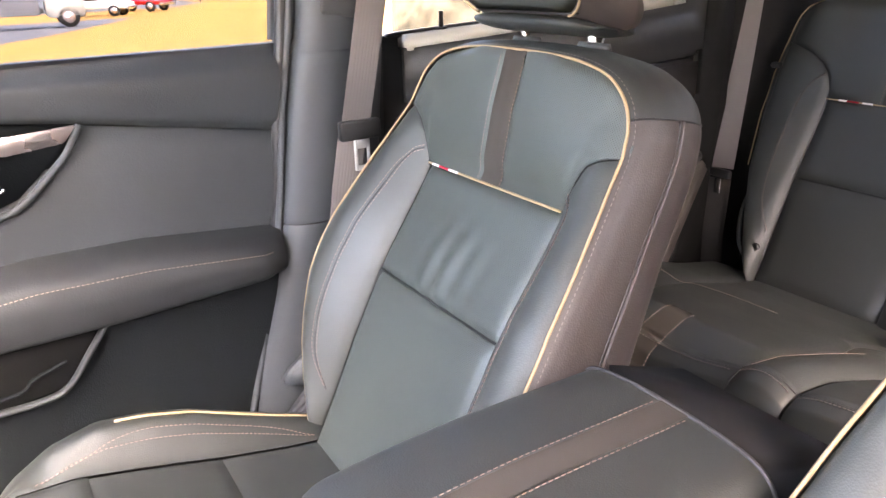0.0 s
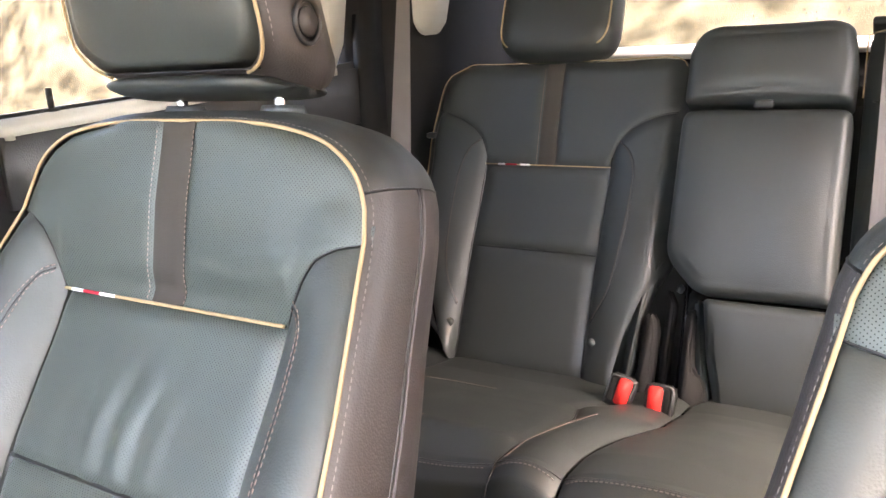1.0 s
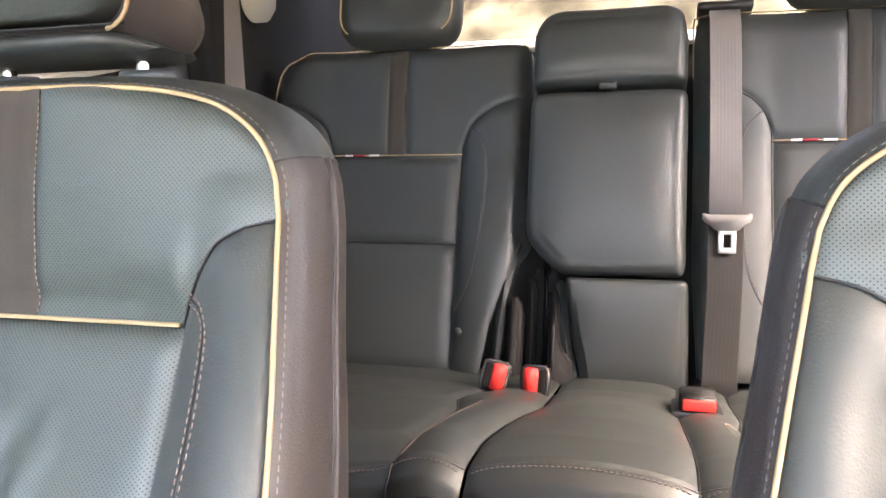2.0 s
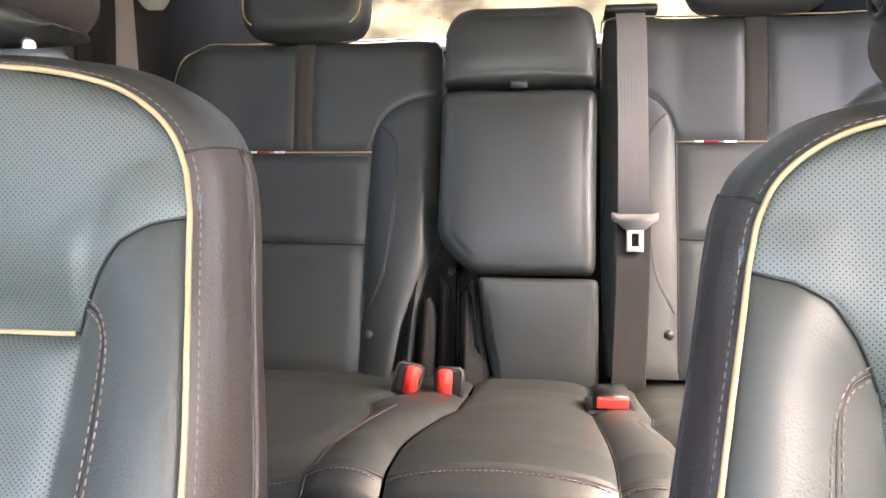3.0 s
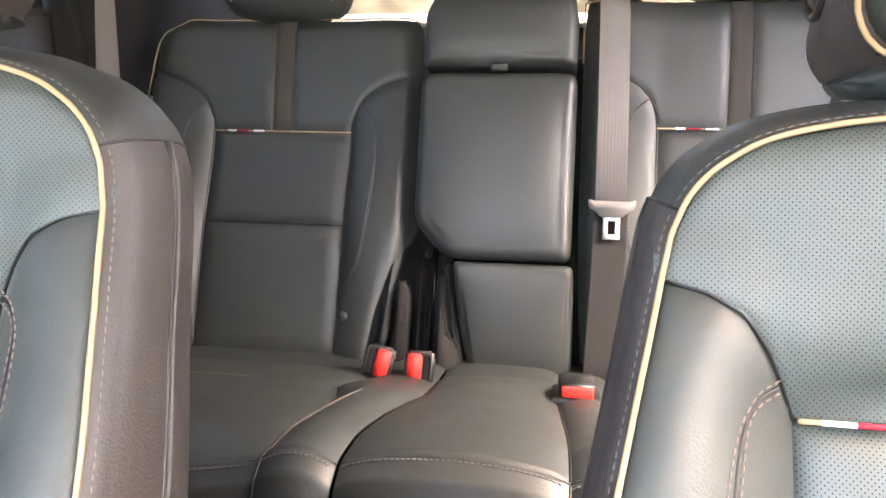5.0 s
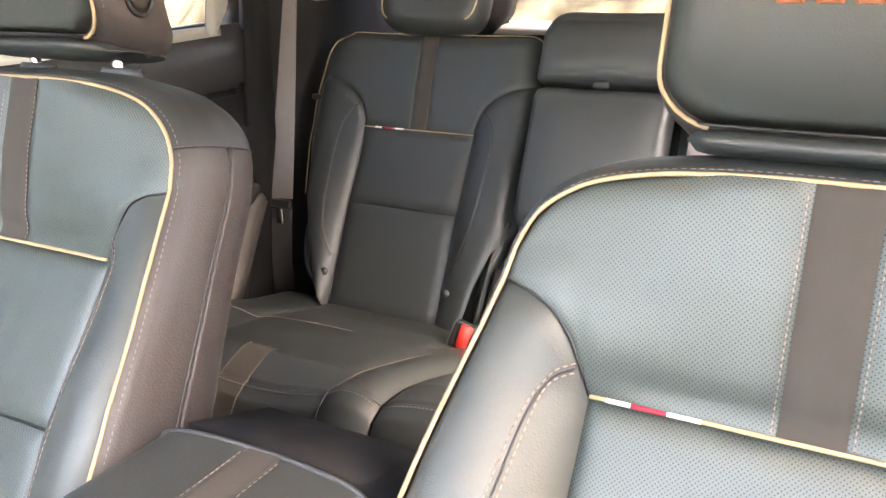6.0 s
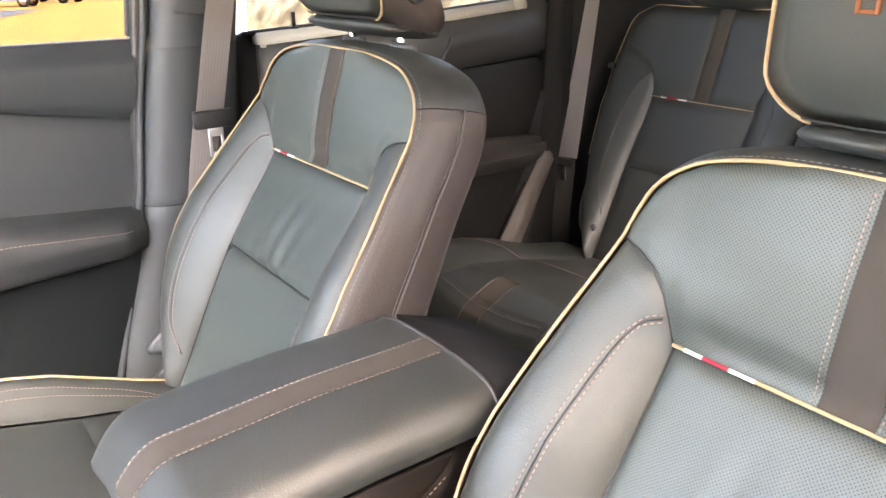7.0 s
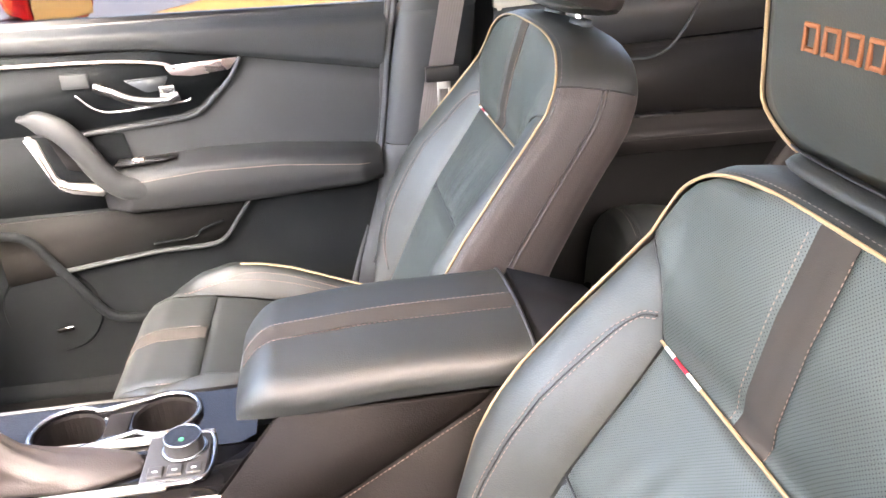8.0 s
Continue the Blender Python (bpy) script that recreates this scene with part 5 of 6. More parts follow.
    part("accent_line", tube(spline([(-0.712, -0.9, 1.100), (-0.712, -0.30, 1.100), (-0.712, -0.12, 1.098), (-0.711, -0.03, 1.090), (-0.711, 0.0, 1.078)], 8), 0.0035, 6), SILVER, d, "satin silver accent line")
    h = part("door_handle", tube(spline([(-0.700, -0.15, 1.055), (-0.692, -0.12, 1.045), (-0.688, -0.08, 1.028), (-0.690, -0.03, 1.022), (-0.700, 0.00, 1.030)], 8), 0.0065, 8, flat=1.6), CHROME, d, "chrome inner door handle")
    part("handle_cup", prism([(-0.10, 1.062), (-0.015, 1.066), (-0.03, 1.040), (-0.06, 1.036)], "x", -0.716, -0.708, 0.003), PILLAR, d, "grey handle cup")
    part("handle_plate", rounded(0.006, 0.030, 0.030, 0.004, (-0.700, -0.020, 1.035)), CHROME, h)
    part("lock_plate", rounded(0.006, 0.050, 0.028, 0.004, (-0.712, -0.185, 1.066)), DOORSOFT, h)
    part("handle_surround", tube(spline([(-0.712, -0.19, 1.040), (-0.712, -0.16, 1.012), (-0.712, -0.12, 1.004), (-0.712, 0.00, 1.014), (-0.712, 0.02, 1.020)], 8), 0.003, 6), CHROME, d)
    # pull grip
    grip = spline([(-0.712, -0.300, 1.004), (-0.690, -0.262, 1.000), (-0.674, -0.222, 0.986), (-0.666, -0.190, 0.952), (-0.662, -0.162, 0.904), (-0.662, -0.128, 0.870), (-0.672, -0.075, 0.856), (-0.690, -0.005, 0.856)], 10)
    rings = []
    for k, p in enumerate(grip):
        t = (grip[min(k + 1, len(grip) - 1)] - grip[max(k - 1, 0)]).normalized()
        n = Vector((1, 0, 0)).cross(t).normalized()
        w = 0.0235 * (0.25 + 0.75 * soft(k / 12))
        rings.append([p + n * w * math.cos(6.2832 * i / 18) + Vector((1, 0, 0)) * 0.017 * math.sin(6.2832 * i / 18) for i in range(18)])
    part("pull_grip", loft(rings), DOORARM, d, "padded pull grip")
    part("pull_bar", prism([(-0.283, 0.982), (-0.245, 0.884), (-0.224, 0.868), (-0.158, 0.856), (-0.165, 0.879), (-0.232, 0.888), (-0.242, 0.902), (-0.264, 0.980)], "x", -0.672, -0.648, 0.006, 3), TONGUE, d, "satin silver pull bar")
    # thin black sheet on the trim for the shade inside the grip
    part("grip_shadow_panel", prism([(-0.262, 0.972), (-0.235, 0.898), (-0.165, 0.882), (-0.176, 0.930), (-0.205, 0.962)], "x", -0.712, -0.7085, 0.001), VOID, d, "flat black sheet painted as shade behind the grip")
    part("door_shell", prism([(-0.90, 0.40), (0.25, 0.40), (0.33, 0.60), (0.405, 0.90), (0.425, 1.172), (-0.90, 1.172)], "x", -0.79, -0.742, 0.004), BLACK, d)
    part("door_skin", prism([(-0.90, 0.40), (0.25, 0.40), (0.33, 0.60), (0.405, 0.90), (0.425, 1.165), (-0.90, 1.165)], "x", -0.83, -0.792, 0.004), CARRED, d, "red door skin")
    part("window_frame", prism([(0.405, 1.17), (0.455, 1.17), (0.50, 1.56), (0.45, 1.56)], "x", -0.765, -0.72, 0.008), PILLAR, d, "grey door window frame")
    g = part("pane", prism([(-0.88, 1.165), (0.42, 1.165), (0.465, 1.56), (-0.20, 1.56), (-0.88, 1.18)], "x", -0.760, -0.756), PANE, d, "side window glass darkened to hold down the bright view", False)
    g.visible_shadow = False
    return d


door_front()


def door_rear(sx, name, label):
    d = thing(name, label, "car door", kind="structure")
    X = lambda x: sx * x

    def flat(pname, poly, x0, x1, r, mat, lab=""):
        a, b = sorted((X(x0), X(x1)))
        return part(pname, prism(poly, "x", a, b, r), mat, d, lab)
    flat("upper_trim", [(0.62, 1.05), (1.345, 1.085), (1.37, 1.215), (1.25, 1.205), (1.05, 1.190), (0.62, 1.168)], 0.742, 0.708, 0.012, PLASTIC, "dark upper door trim")
    flat("window_seal", [(0.60, 1.166), (1.05, 1.188), (1.26, 1.206), (1.26, 1.212), (1.05, 1.195), (0.60, 1.173)], 0.755, 0.735, 0.002, BLACK, "black window seal")
    flat("insert_panel", [(0.62, 0.88), (1.27, 0.88), (1.345, 1.08), (0.62, 1.046)], 0.742, 0.714, 0.008, REARHARD, "dark door insert")
    flat("armrest", [(0.62, 0.84), (1.25, 0.842), (1.292, 0.875), (1.285, 0.905), (1.10, 0.918), (0.62, 0.915)], 0.72, 0.655, 0.018, REARSOFT, "padded dark armrest")
    part("armrest_stitching", stitches([Vector((X(0.6535), 0.64 + 0.60 * k / 40, 0.876)) for k in range(41)]), GREYTHREAD, d)
    part("window_switch", rounded(0.02, 0.075, 0.008, 0.003, (X(0.685), 0.955, 0.918)), BLACK, d)
    # footwell shade is put into this panel's near-black colour
    flat("lower_panel", [(0.62, 0.42), (1.05, 0.42), (1.26, 0.838), (0.62, 0.838)], 0.735, 0.70, 0.006, VOID, "lower door panel in footwell-shade black")
    flat("door_shell", [(0.55, 0.40), (1.05, 0.40), (1.40, 1.16), (1.40, 1.205), (0.55, 1.165)], 0.79, 0.745, 0.004, BLACK)
    flat("door_skin", [(0.55, 0.40), (1.05, 0.40), (1.40, 1.15), (1.40, 1.19), (0.55, 1.155)], 0.83, 0.792, 0.004, CARRED, "red door skin")
    g = flat("pane", [(0.62, 1.16), (1.30, 1.20), (1.16, 1.56), (0.64, 1.56)], 0.760, 0.756, 0, DARKPANE, "tinted side window glass")
    # pale strip for the daylight glare on top of the sill
    cap = [(0.62, 1.146), (1.05, 1.168), (1.25, 1.184), (1.25, 1.207), (1.05, 1.192), (0.62, 1.170)]
    flat("lit_sill_top", cap, 0.746, 0.704, 0.005, LIT_TRIM, "sill top painted pale for window light")
    # edge painted pale where window light falls on it
    flat("rear_frame", [(1.205, 1.19), (1.225, 1.185), (1.262, 1.24), (1.30, 1.40), (1.22, 1.40)], 0.712, 0.694, 0.006, LIT_TRIM, "window frame painted pale for window light")
    part("trim_line", tube(spline([(X(0.7125), 0.88, 1.033), (X(0.7115), 0.92, 1.034), (X(0.7110), 0.946, 1.035), (X(0.7090), 0.985, 1.052), (X(0.7065), 1.018, 1.095), (X(0.7065), 1.040, 1.14)], 8), 0.0035, 8), PILLAR, d, "grey curved moulding")
    part("lock_knob", disc((X(0.735), 0.700, 1.188), 0.004, 0.03, "z", 12), BLACK, d, "black lock knob")
    part("lock_collar", disc((X(0.735), 0.700, 1.176), 0.010, 0.004, "z", 16), BLACK, d)
    return d


door_rear(-1, "door_2", "dark rear passenger door trim, closed")


def door_open(name, label, hinge_y, length, turn, pane):
    """An unseen driver-side door, added to hold back light; built closed along y, then swung out on its front hinge.
    """
    d = thing(name, label, "car door", (0.765, hinge_y, 0), kind="structure")
    d.rotation_euler = (0, 0, radians(-turn))
    e = length
    outline = [(0.02, 0.44), (e - 0.10, 0.44), (e, 0.80), (e, 1.165), (0.02, 1.150)]
    part("door_skin", prism(outline, "x", 0.028, 0.065, 0.010), CARRED, d, "red door skin")
    part("door_shell", prism(outline, "x", -0.02, 0.027, 0.008), BLACK, d)
    part("insert_panel", prism([(0.05, 0.86), (e - 0.03, 0.86), (e - 0.02, 1.09), (0.05, 1.08)], "x", -0.038, -0.021, 0.006), DOORSOFT, d, "grey padded door insert")
    part("upper_trim", prism([(0.05, 1.085), (e - 0.02, 1.095), (e - 0.01, 1.16), (0.05, 1.145)], "x", -0.050, -0.021, 0.010), DOORSOFT, d, "soft grey upper door trim")
    part("armrest", prism([(0.25, 0.80), (e - 0.05, 0.81), (e - 0.04, 0.87), (0.25, 0.88)], "x", -0.095, -0.021, 0.016), DOORSOFT, d, "padded grey door armrest")
    part("lower_panel", prism([(0.05, 0.47), (e - 0.12, 0.47), (e - 0.04, 0.79), (0.05, 0.79)], "x", -0.045, -0.021, 0.008), DOORHARD, d, "dark grey lower door panel")
    part("window_frame", tube([(0.022, 0.03, 1.16), (0.022, 0.45, 1.50), (0.022, 0.60, 1.545), (0.022, e - 0.06, 1.545), (0.022, e - 0.015, 1.16)], 0.016, 8), BLACK, d, "black window frame")
    part("pane", prism([(0.04, 1.15), (e - 0.02, 1.15), (e - 0.06, 1.54), (0.60, 1.54), (0.46, 1.50)], "x", 0.018, 0.022), pane, d, "side window glass", False)
    return d


# out of view; opening angles set by how much side light they block
door_open("door_3", "unseen driver's door of the red car, added ajar against side light", -0.74, 1.18, 5, PANE)
door_open("door_4", "unseen rear driver-side door of the red car, set to limit light", 0.56, 0.86, 33, DARKPANE)


# ---- pillars, floor, roof and rear ----
def solid(name, poly, axis, lo, hi, r, mat, label, cat, kind="structure"):
    o = part(name, prism(poly, axis, lo, hi, r), mat)
    return tagged(o, label, cat, kind=kind)


def pillar(name, sx, z0, z1, front, rear, proud, mat, label):
    """A length of pillar trim with a rounded section, its front and rear edges running along tables of height."""
    sec = [(0.0, 0.0), (0.0, 0.045), (0.05, 0.062), (0.14, 0.072), (0.27, 0.076), (0.45, 0.074), (0.66, 0.068), (0.86, 0.055), (0.97, 0.035), (1.0, 0.0)]
    prof = spline([(a, b, 0) for a, b in sec], 5)

    def fn(s, q):
        z = z0 + (z1 - z0) * q
        a, b, _ = prof[int(round(s * (len(prof) - 1)))]
        y0, y1 = interp(z, front), interp(z, rear)
        lip = 0.0025 * max(0.0, 1 - min(q, 1 - q) * (z1 - z0) / 0.006)
        return Vector((sx * (0.76 - max(0.0, b) * (1 + proud) + lip), y0 + (y1 - y0) * a, z))
    bm = sheet(fn, len(prof) - 1, 40)
    bmesh.ops.recalc_face_normals(bm, faces=bm.faces)
    return tagged(part(name, bm, mat), label, "pillar trim", kind="structure")


FRONT_EDGE = [(0.43, 0.27), (0.54, 0.288), (0.66, 0.318), (0.79, 0.36), (0.90, 0.386), (0.965, 0.396), (1.07, 0.412), (1.208, 0.440), (1.57, 0.478)]
for sx in (-1, 1):
    pillar("pillar_trim", sx, 1.1603, 1.57, FRONT_EDGE, [(1.16, 0.587), (1.2, 0.592), (1.57, 0.640)], 0.04, PILLAR, "grey upper pillar trim beside the front seat")
    pillar("pillar_trim", sx, 0.90, 1.160, FRONT_EDGE, [(0.88, 0.56), (1.21, 0.592)], 0.0, PILLAR, "grey middle pillar trim beside the front seat")
    pillar("pillar_trim", sx, 0.43, 0.899, FRONT_EDGE, [(0.43, 0.60), (0.9, 0.575)], 0.06, PILLAR, "grey lower pillar trim beside the seat")
    core = prism([(0.30, 0.42), (0.56, 0.42), (0.575, 1.0), (0.60, 1.57), (0.50, 1.57), (0.45, 1.15), (0.40, 0.90)], "x", *sorted((sx * 0.775, sx * 0.722)))
    tagged(part("pillar_core", core, BLACK), "black pillar behind the trim", "pillar", kind="structure")
    bz = rounded(0.016, 0.085, 0.20, 0.012, (sx * 0.686, 0.520, 1.305), 3, pose(0, 0, 0, -8))
    tagged(part("belt_bezel", bz, PLASTIC), "dark belt guide bezel on the pillar", "trim", kind="structure")
    a, b = sorted((sx * 0.80, sx * 0.70))
    solid("pillar_trim", [(1.0, 0.42), (1.24, 0.80), (1.33, 1.21), (1.20, 1.57), (2.33, 1.57), (2.36, 0.42)], "x", a, b, 0.02, SHADE, "dark rear quarter trim", "pillar trim")
    # black strip laid over the trim where the rear door gap is shaded
    a, b = sorted((sx * 0.72, sx * 0.695))
    solid("door_seal_gap", [(1.245, 0.60), (1.37, 0.60), (1.385, 0.85), (1.385, 1.25), (1.42, 1.55), (1.345, 1.55), (1.315, 1.25), (1.305, 1.0), (1.292, 0.90), (1.335, 0.855)], "x", a, b, 0.004, VOID, "black strip standing for the shaded rear door gap", "door seal")
    a, b = sorted((sx * 0.72, sx * 0.688))
    solid("sill_trim", [(1.300, 0.858), (1.320, 0.865), (1.342, 0.842), (1.240, 0.645), (1.205, 0.55), (1.14, 0.55), (1.172, 0.655)], "x", a, b, 0.008, SILLTRIM, "brown-grey trim along the rear door opening", "trim")
    a, b = sorted((sx * 0.74, sx * 0.68))
    solid("sill_plate", [(-0.9, 0.36), (0.62, 0.36), (0.62, 0.43), (-0.9, 0.43)], "x", a, b, 0.008, DOORHARD, "dark door sill plate", "trim")
    a, b = sorted((sx * 0.76, sx * 0.64))
    solid("roof_rail", [(-0.25, 1.55), (2.2, 1.55), (2.2, 1.66), (-0.25, 1.66)], "x", a, b, 0.01, LINER, "grey roof side rail", "trim")
    a, b = sorted((sx * 0.76, sx * 0.70))
    solid("windscreen_pillar", [(-1.05, 0.98), (-0.98, 0.98), (-0.20, 1.56), (-0.27, 1.60)], "x", a, b, 0.01, PILLAR, "grey windscreen pillar", "pillar trim")

# pale patch painted for the daylight showing at the quarter window
quarter = part("quarter_window_light", prism([(1.50, 1.41), (1.50, 1.285), (1.515, 1.265), (1.54, 1.255), (1.60, 1.258), (1.63, 1.28), (1.68, 1.41)], "x", -0.702, -0.690, 0.005), LIT_TRIM)
tagged(quarter, "pale patch standing for light at the rear quarter window", "trim", kind="structure")
# pillar edge seals: the pale strips along the passenger door's opening
seal = part("door_seal_gap", tube(spline([(-0.724, 0.454, 1.55), (-0.724, 0.422, 1.23), (-0.724, 0.398, 1.06), (-0.724, 0.378, 0.90), (-0.724, 0.340, 0.75), (-0.724, 0.280, 0.57), (-0.724, 0.250, 0.44)], 10), 0.010, 10), BLACK)
tagged(seal, "black rubber door seal", "door seal", kind="structure")
trim = part("pillar_edge", tube(spline([(-0.716, 0.468, 1.55), (-0.716, 0.431, 1.23), (-0.716, 0.403, 1.07), (-0.716, 0.379, 0.90), (-0.714, 0.344, 0.75), (-0.705, 0.298, 0.60), (-0.71, 0.262, 0.46)], 10), 0.006, 10), PILLAR)
tagged(trim, "grey rounded pillar edge trim", "trim", kind="structure")

floor = part("floor", prism([(-1.1, 0.34), (2.35, 0.34), (2.35, 0.40), (1.35, 0.40), (1.30, 0.44), (0.62, 0.40), (-0.9, 0.40), (-1.1, 0.62)], "x", -0.74, 0.74), CARPET)
tagged(floor, "black carpeted car floor", "floor", kind="structure")
ceiling = part("ceiling", prism([(-0.28, 1.585), (2.25, 1.585), (2.25, 1.63), (-0.28, 1.63)], "x", -0.70, 0.70, 0.006), LINER)
tagged(ceiling, "pale grey headliner", "ceiling", kind="structure")
tagged(part("roof_skin", prism([(-0.27, 1.662), (2.26, 1.662), (2.26, 1.672), (-0.27, 1.672)], "x", -0.72, 0.72), CARRED, None, "", False), "red painted roof skin", "roof", kind="structure")
bulk = part("wall_behind_seats", prism([(1.42, 0.40), (1.47, 0.40), (1.66, 1.0), (1.62, 1.0)], "x", -0.70, 0.70), CARPET)
tagged(bulk, "black carpeted bulkhead behind the rear bench", "wall", kind="structure")
cargo = part("cargo_floor", prism([(1.62, 0.72), (2.35, 0.72), (2.35, 0.80), (1.62, 0.80)], "x", -0.70, 0.70), CARPET)
tagged(cargo, "black carpeted cargo floor", "cargo floor", kind="structure")
gate = thing("wall_rear", "dark tailgate trim under the rear window", "tailgate", kind="structure")
part("tailgate_trim", prism([(2.30, 0.45), (2.42, 0.45), (2.42, 1.17), (2.34, 1.17), (2.28, 1.10)], "x", -0.72, 0.72, 0.015), SHADE, gate)
part("window_ledge", prism([(2.30, 1.165), (2.44, 1.175), (2.44, 1.205), (2.32, 1.19)], "x", -0.60, 0.60, 0.006), LINER, gate, "pale window ledge")
for sx in (-1, 1):
    part("tailgate_pillar", prism([(0.80, 1.15), (0.60, 1.15), (0.555, 1.20), (0.53, 1.30), (0.50, 1.60), (0.80, 1.60)] if sx > 0 else [(-0.80, 1.15), (-0.60, 1.15), (-0.555, 1.20), (-0.53, 1.30), (-0.50, 1.60), (-0.80, 1.60)], "y", 2.28, 2.40, 0.02), SHADE, gate)
pn = part("pane", prism([(-0.62, 1.17), (0.62, 1.17), (0.55, 1.60), (-0.55, 1.60)], "y", 2.425, 2.429), DARKPANE, gate, "rear window glass with water drops", False)
rng = random.Random(7)
drops = bmesh.new()
for k in range(420):
    r = 0.0012 + 0.0034 * rng.random() ** 2
    x, z = rng.uniform(-0.53, 0.53), rng.uniform(1.20, 1.50)
    got = bmesh.ops.create_icosphere(drops, subdivisions=1, radius=r)
    bmesh.ops.transform(drops, matrix=Matrix.Translation((x, 2.4318, z)) @ Matrix.Diagonal((1, 0.45, rng.uniform(1, 1.6), 1)), verts=got["verts"])
WATER = glass("water", (1, 1, 1))
WATER.node_tree.nodes["Principled BSDF"].inputs["IOR"].default_value = 1.33
part("water_drops", drops, WATER, gate, "rain drops on the rear window")
# out of view; drawn rearward and tall to shade the lower door
dash = thing("dashboard", "black dashboard below the windscreen", "dashboard", kind="structure")
part("dash_body", prism([(-0.54, 0.55), (-0.45, 0.80), (-0.48, 1.00), (-0.62, 1.075), (-1.12, 1.035), (-1.12, 0.40), (-0.66, 0.40)], "x", -0.73, 0.73, 0.02), PLASTIC, dash)
wl = part("windscreen", prism([(-1.06, 1.03), (-1.055, 1.03), (-0.235, 1.60), (-0.24, 1.60)], "x", -0.70, 0.70), SCREEN, None, "", False)
tagged(wl, "clear windscreen glass", "windscreen", kind="structure")
wl.visible_shadow = False


# ---- door mirror ----
def mirror():
    d = thing("door_mirror", "red painted door mirror outside the passenger window", "door mirror", (-0.935, -0.245, 1.215))
    d.rotation_euler = (0, 0, radians(-20))
    part("housing", loft([[Vector((0.11 * math.copysign(abs(math.cos(a)) ** 0.6, math.cos(a)) * k, y, 0.075 * math.copysign(abs(math.sin(a)) ** 0.6, math.sin(a)) * k)) for a in [6.2832 * i / 32 for i in range(32)]] for y, k in ((-0.09, 0.4), (-0.07, 0.75), (-0.03, 0.96), (0.0, 1.0), (0.006, 0.97), (0.004, 0.9))]), CARRED, d, "red painted housing")
    part("mirror_glass", rounded(0.19, 0.004, 0.125, 0.02, (0, 0.006, 0)), CHROME, d, "mirror glass")
    part("foot", rounded(0.12, 0.05, 0.035, 0.01, (0.12, -0.04, -0.06)), BLACK, d)


mirror()


# ---- outside ----
def ochre(name, a, b, scale=0.6):
    m = worn(name, a, 0.95, 0, 0.1, 40, 0.6, 0.2, 0.6, False, 0.05)
    nt = m.node_tree
    mix = [x for x in nt.nodes if x.bl_idname == "ShaderNodeMix"][0]
    mix.inputs["A"].default_value = (*a, 1)
    mix.inputs["B"].default_value = (*b, 1)
    big = [x for x in nt.nodes if x.bl_idname == "ShaderNodeTexNoise"][0]
    big.inputs["Scale"].default_value = scale
    return m


def earth():
    """Ochre grass near the car, turning to a stony tan bank behind it."""
    m = ochre("dry ochre grass", (0.29, 0.155, 0.040), (0.40, 0.235, 0.075))
    nt = m.node_tree
    N, L = nt.nodes, nt.links
    b = N["Principled BSDF"]
    geo = N.new("ShaderNodeNewGeometry")
    sep = N.new("ShaderNodeSeparateXYZ")
    L.new(geo.outputs["Position"], sep.inputs[0])
    mask = N.new("ShaderNodeMapRange")
    mask.inputs["From Min"].default_value, mask.inputs["From Max"].default_value = 8.5, 12.5
    slant = N.new("ShaderNodeMath")
    slant.operation = "MULTIPLY_ADD"
    slant.inputs[1].default_value = 0.2
    L.new(sep.outputs["X"], slant.inputs[0])
    L.new(sep.outputs["Y"], slant.inputs[2])
    L.new(slant.outputs[0], mask.inputs["Value"])
    rock = N.new("ShaderNodeTexNoise")
    rock.inputs["Scale"].default_value, rock.inputs["Detail"].default_value = 1.3, 8
    L.new(geo.outputs["Position"], rock.inputs["Vector"])
    ramp = N.new("ShaderNodeMix")
    ramp.data_type = "RGBA"
    ramp.inputs["A"].default_value = (0.11, 0.088, 0.055, 1)
    ramp.inputs["B"].default_value = (0.40, 0.34, 0.22, 1)
    cut = N.new("ShaderNodeMapRange")
    cut.inputs["From Min"].default_value, cut.inputs["From Max"].default_value = 0.36, 0.62
    L.new(rock.outputs["Fac"], cut.inputs["Value"])
    L.new(cut.outputs["Result"], ramp.inputs["Factor"])
    old = b.inputs["Base Color"].links[0].from_socket
    both = N.new("ShaderNodeMix")
    both.data_type = "RGBA"
    L.new(mask.outputs["Result"], both.inputs["Factor"])
    L.new(old, both.inputs["A"])
    L.new(ramp.outputs["Result"], both.inputs["B"])
    L.new(both.outputs["Result"], b.inputs["Base Color"])
    return m


EARTH = earth()
ASPHALT = worn("asphalt", (0.10, 0.105, 0.115), 0.9, 0, 0.2, 60, 0.5, 0.15, 1.0, False, 0.01)


def ground_z(x, y):
    r = math.hypot(x, y)
    fall = -0.027 * max(0, min(60, -x - 3)) if x < 0 else 0.0
    bank = (5.4 + 0.6 * noise.noise((x * 0.08, 0.3, 0.7))) * soft((y + 0.2 * min(0, x) - 10.5) / 7.5)
    return fall * (1 - soft((y + 0.2 * min(0, x) - 6) / 6)) + bank + (0.05 * noise.noise((x * 0.3, y * 0.3, 0)) if r > 4 and x > -4 else 0)


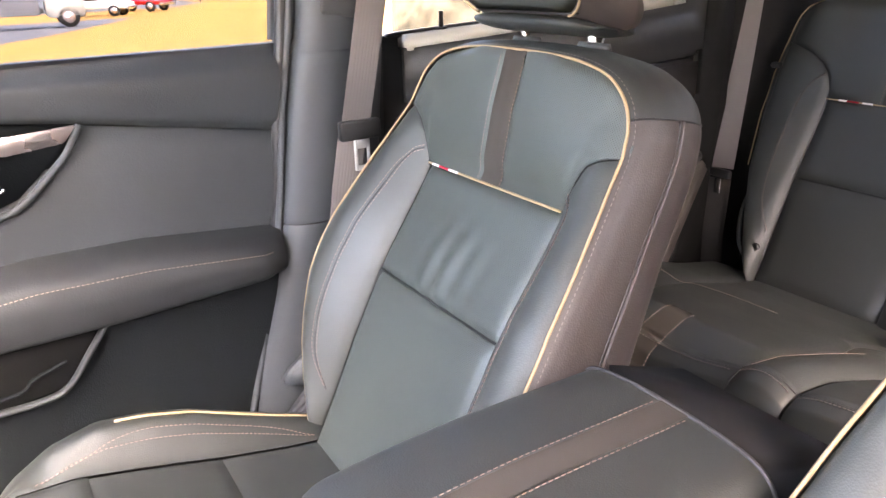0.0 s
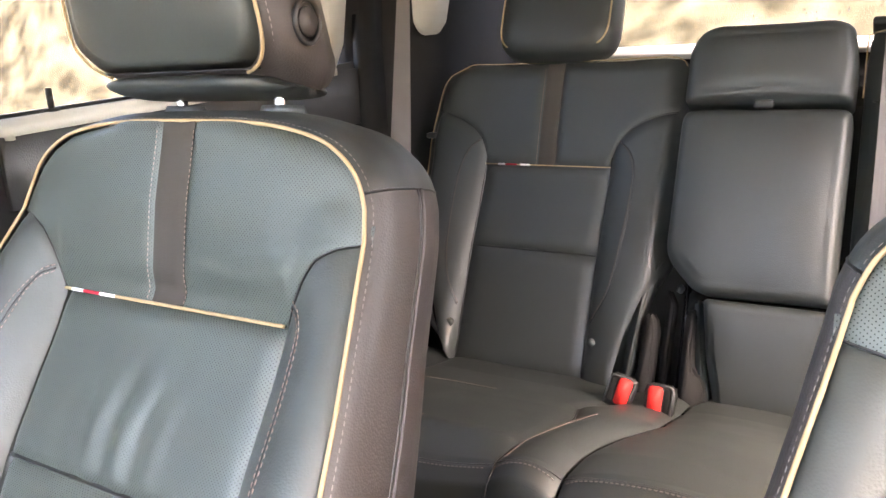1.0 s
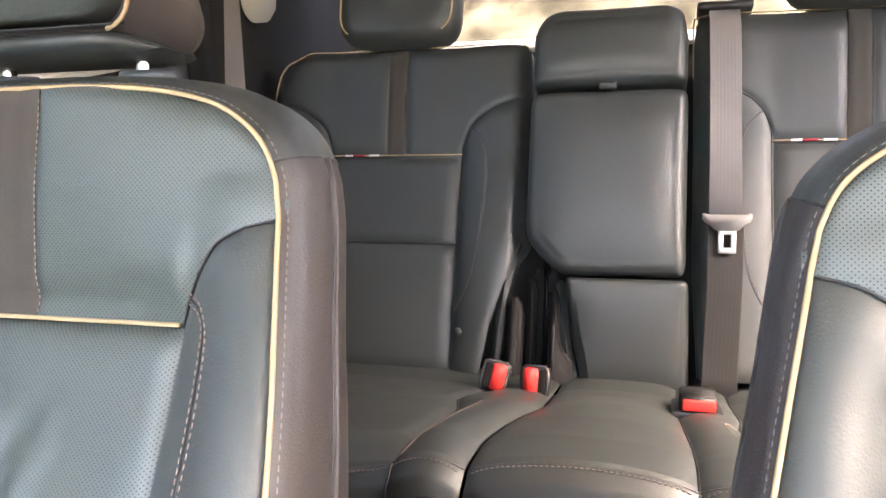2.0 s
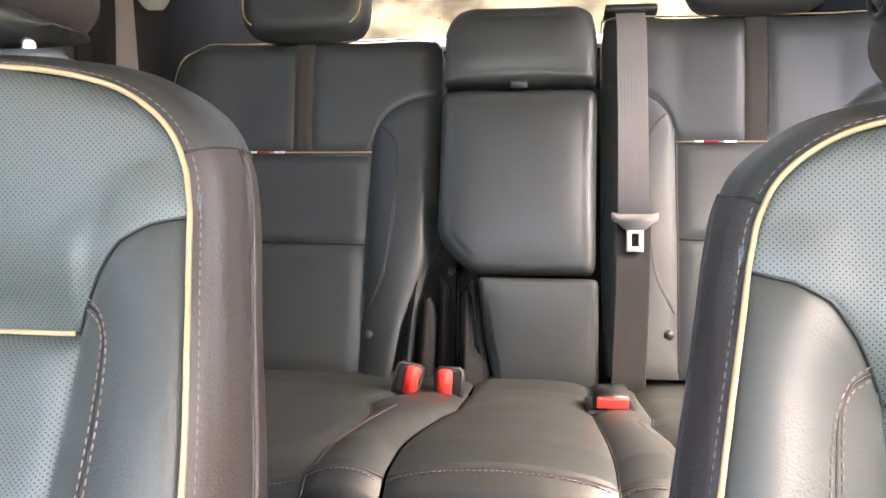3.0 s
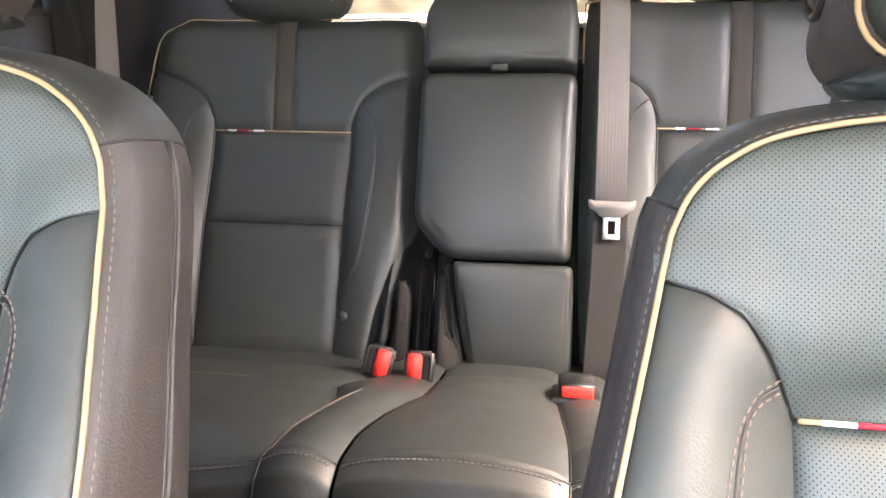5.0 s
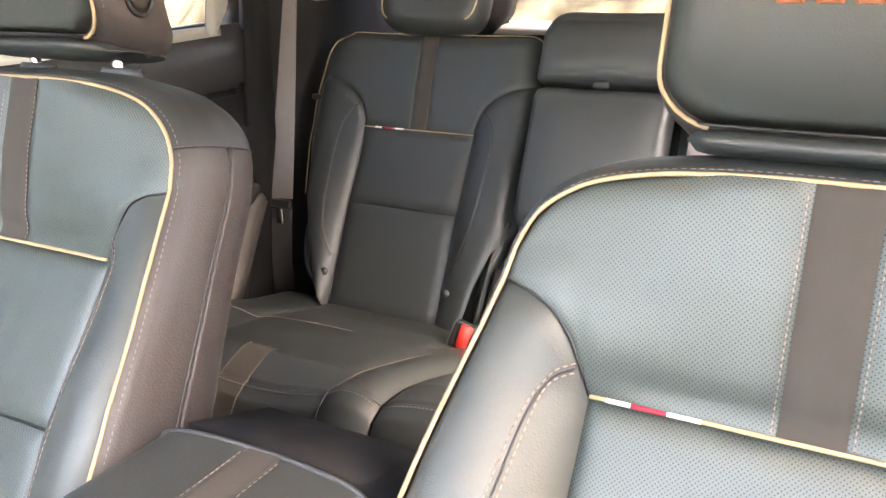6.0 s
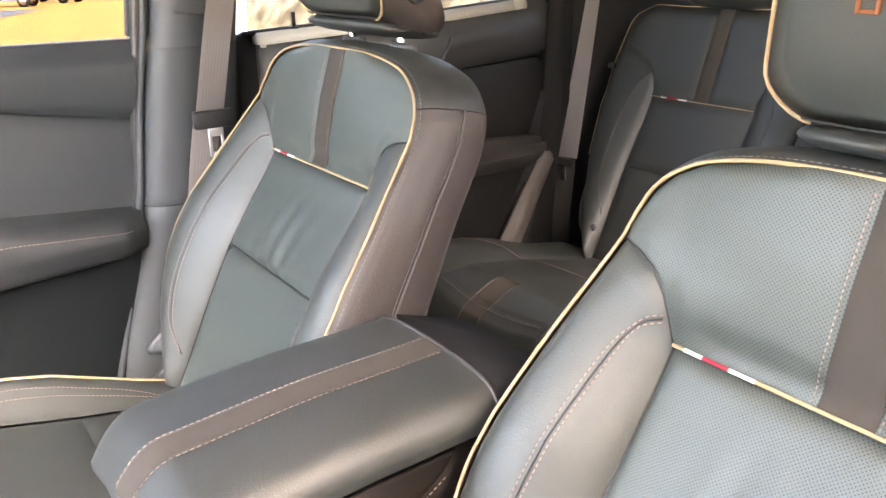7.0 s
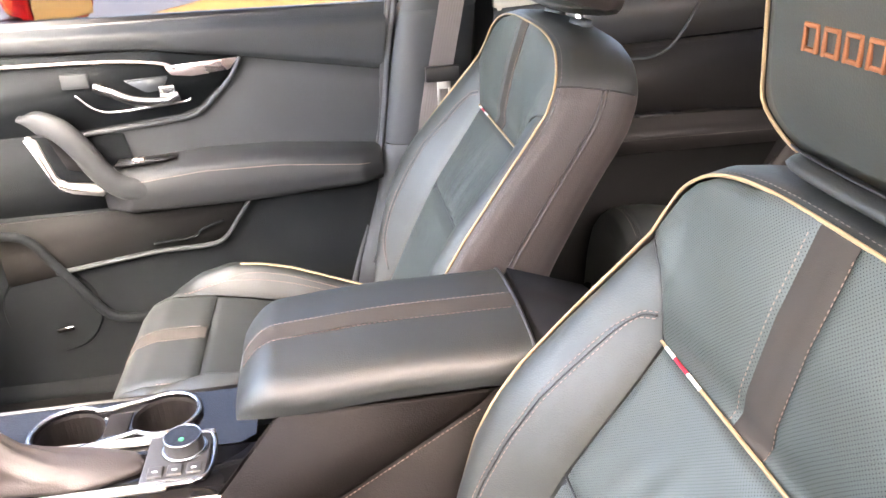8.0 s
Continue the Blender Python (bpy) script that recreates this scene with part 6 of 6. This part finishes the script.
def ground():
    bm = bmesh.new()
    steps = [-3000, -1200, -500, -200, -120, -80, -60, -50, -42, -36, -30, -26, -22, -18, -15, -12, -10, -8, -6, -4, -2, 0, 2, 4, 6, 8, 10, 12, 15, 18, 22, 26, 30, 36, 45, 60, 100, 200, 500, 1200, 3000]
    rows = [[bm.verts.new((x, y, ground_z(x, y))) for x in steps] for y in steps]
    for A, B in zip(rows, rows[1:]):
        for i in range(len(A) - 1):
            bm.faces.new((A[i], A[i + 1], B[i + 1], B[i]))
    o = part("ground", bm, EARTH)
    tagged(o, "dry ochre grass ground around the car", "ground", kind="structure")


ground()


KERB = spline([(-8, -5.0, 0), (-13.5, -2.6, 0), (-19, -1.4, 0), (-29, 0.8, 0), (-36.5, 3.5, 0), (-48.5, 7.2, 0), (-65, 12.2, 0), (-74, 17.5, 0), (-110, 34, 0)], 6)


def road_point(s, q):
    near = KERB[int(round(s * (len(KERB) - 1)))].to_2d()
    p = near.lerp(Vector((-40, -60)).lerp(Vector((-170, 20)), s), q)
    return Vector((p.x, p.y, ground_z(p.x, p.y) + 0.012))


road = part("road", sheet(road_point, len(KERB) - 1, 24), ASPHALT)
tagged(road, "grey asphalt road", "road", kind="structure")
LORRY = worn("white lorry paint", (0.75, 0.76, 0.76), 0.35, 0, 0.5, 50, 0.05, 0.06, 2)
CURTAIN = worn("dark trailer side", (0.09, 0.095, 0.11), 0.6, 0, 0.4, 20, 0.3, 0.15, 1.5)
PALE = worn("pale grey lorry paint", (0.50, 0.50, 0.48), 0.45, 0, 0.5, 50, 0.05, 0.08, 2)
TYRE = worn("tyre rubber", (0.02, 0.02, 0.02), 0.85, 0, 0.2, 80, 0.4, 0.1, 4)


def wheel(parent, x, y, r=0.42, w=0.26):
    t = part("wheel", disc((x, y, r), r, w, "y", 28), TYRE, parent, "black tyre")
    part("rim", disc((x, y - w / 2, r), r * 0.6, 0.04, "y", 20), SILVER, t)
    part("rim", disc((x, y + w / 2, r), r * 0.6, 0.04, "y", 20), SILVER, t)


def pickup(x, y, turn, paint, label):
    """A crew-cab pickup, its length along local x."""
    p = thing("pickup_truck", label, "pickup truck", (x, y, ground_z(x, y) + 0.06))
    p.rotation_euler = (0, 0, radians(turn))
    part("body", prism([(-2.6, 0.55), (2.6, 0.55), (2.65, 0.95), (2.4, 1.08), (1.2, 1.12), (0.7, 1.75), (-0.8, 1.80), (-1.0, 1.15), (-2.6, 1.15)], "y", -0.95, 0.95, 0.06), paint, p, "painted body")
    part("side_glass", prism([(0.95, 1.15), (0.6, 1.68), (-0.7, 1.70), (-0.85, 1.15)], "y", -0.955, 0.955, 0.01), GLOSS, p, "dark windows")
    for wx in (-1.65, 1.65):
        for wy in (-0.85, 0.85):
            wheel(p, wx, wy)
    part("bumper", rounded(0.2, 1.8, 0.25, 0.05, (2.65, 0, 0.6)), CHROME, p)
    return p


def lorry(x, y, turn, cab, box, label, length=7.0):
    p = thing("lorry", label, "lorry", (x, y, ground_z(x, y) + 0.06))
    p.rotation_euler = (0, 0, radians(turn))
    part("cargo_box", rounded(length, 2.4, 2.4, 0.05, (-length / 2 + 0.6, 0, 1.85)), box, p, "trailer body")
    part("chassis", rounded(length, 1.0, 0.25, 0.03, (-length / 2 + 0.8, 0, 0.85)), BLACK, p)
    part("cab", prism([(0.9, 0.5), (2.7, 0.5), (2.75, 1.5), (2.4, 2.5), (0.9, 2.6)], "y", -1.15, 1.15, 0.08), cab, p, "lorry cab")
    part("windscreen", prism([(2.76, 1.5), (2.44, 2.42), (2.0, 2.44), (2.0, 1.5)], "y", -1.16, 1.16, 0.02), GLOSS, p)
    for wx in (1.9, -length + 2.2, -length + 3.3):
        for wy in (-1.0, 1.0):
            wheel(p, wx, wy, 0.5, 0.3)
    return p


lorry(-46, 2.9, 88, PALE, CURTAIN, "dark grey curtain-sided trailer parked across the road", 10.0)
pickup(-66, 9.0, 60, LORRY, "white pickup truck parked on the road")
pickup(-71, 13.2, 40, CARRED, "red pickup truck parked on the road")


def sign(x, y, label):
    p = thing("sign_board", label, "sign", (x, y, ground_z(x, y)))
    part("post", tube([(0, 0, 0), (0, 0, 3.0)], 0.06, 8), SILVER, p)
    part("board", rounded(0.06, 1.5, 1.0, 0.02, (0.05, 0, 2.6)), BLUE, p, "plain blue board")
    return p


BLUE = worn("blue sign paint", (0.08, 0.35, 0.75), 0.4, 0, 0.4, 30, 0.05, 0.05, 2)
sign(-84, 19.0, "blue sign board on a post")
sign(-84, 21.5, "small blue sign board on a post")
shed = part("building", prism([(-80, 0), (45, 0), (45, 6), (-20, 8), (-80, 6)], "x", -232, -215, 0.05), worn("pale blue metal siding", (0.5, 0.58, 0.64), 0.5, 0, 0.4, 3, 0.2, 0.08, 0.2), None)
tagged(shed, "pale blue metal building in the distance", "building")
shed.location.z = -1.6
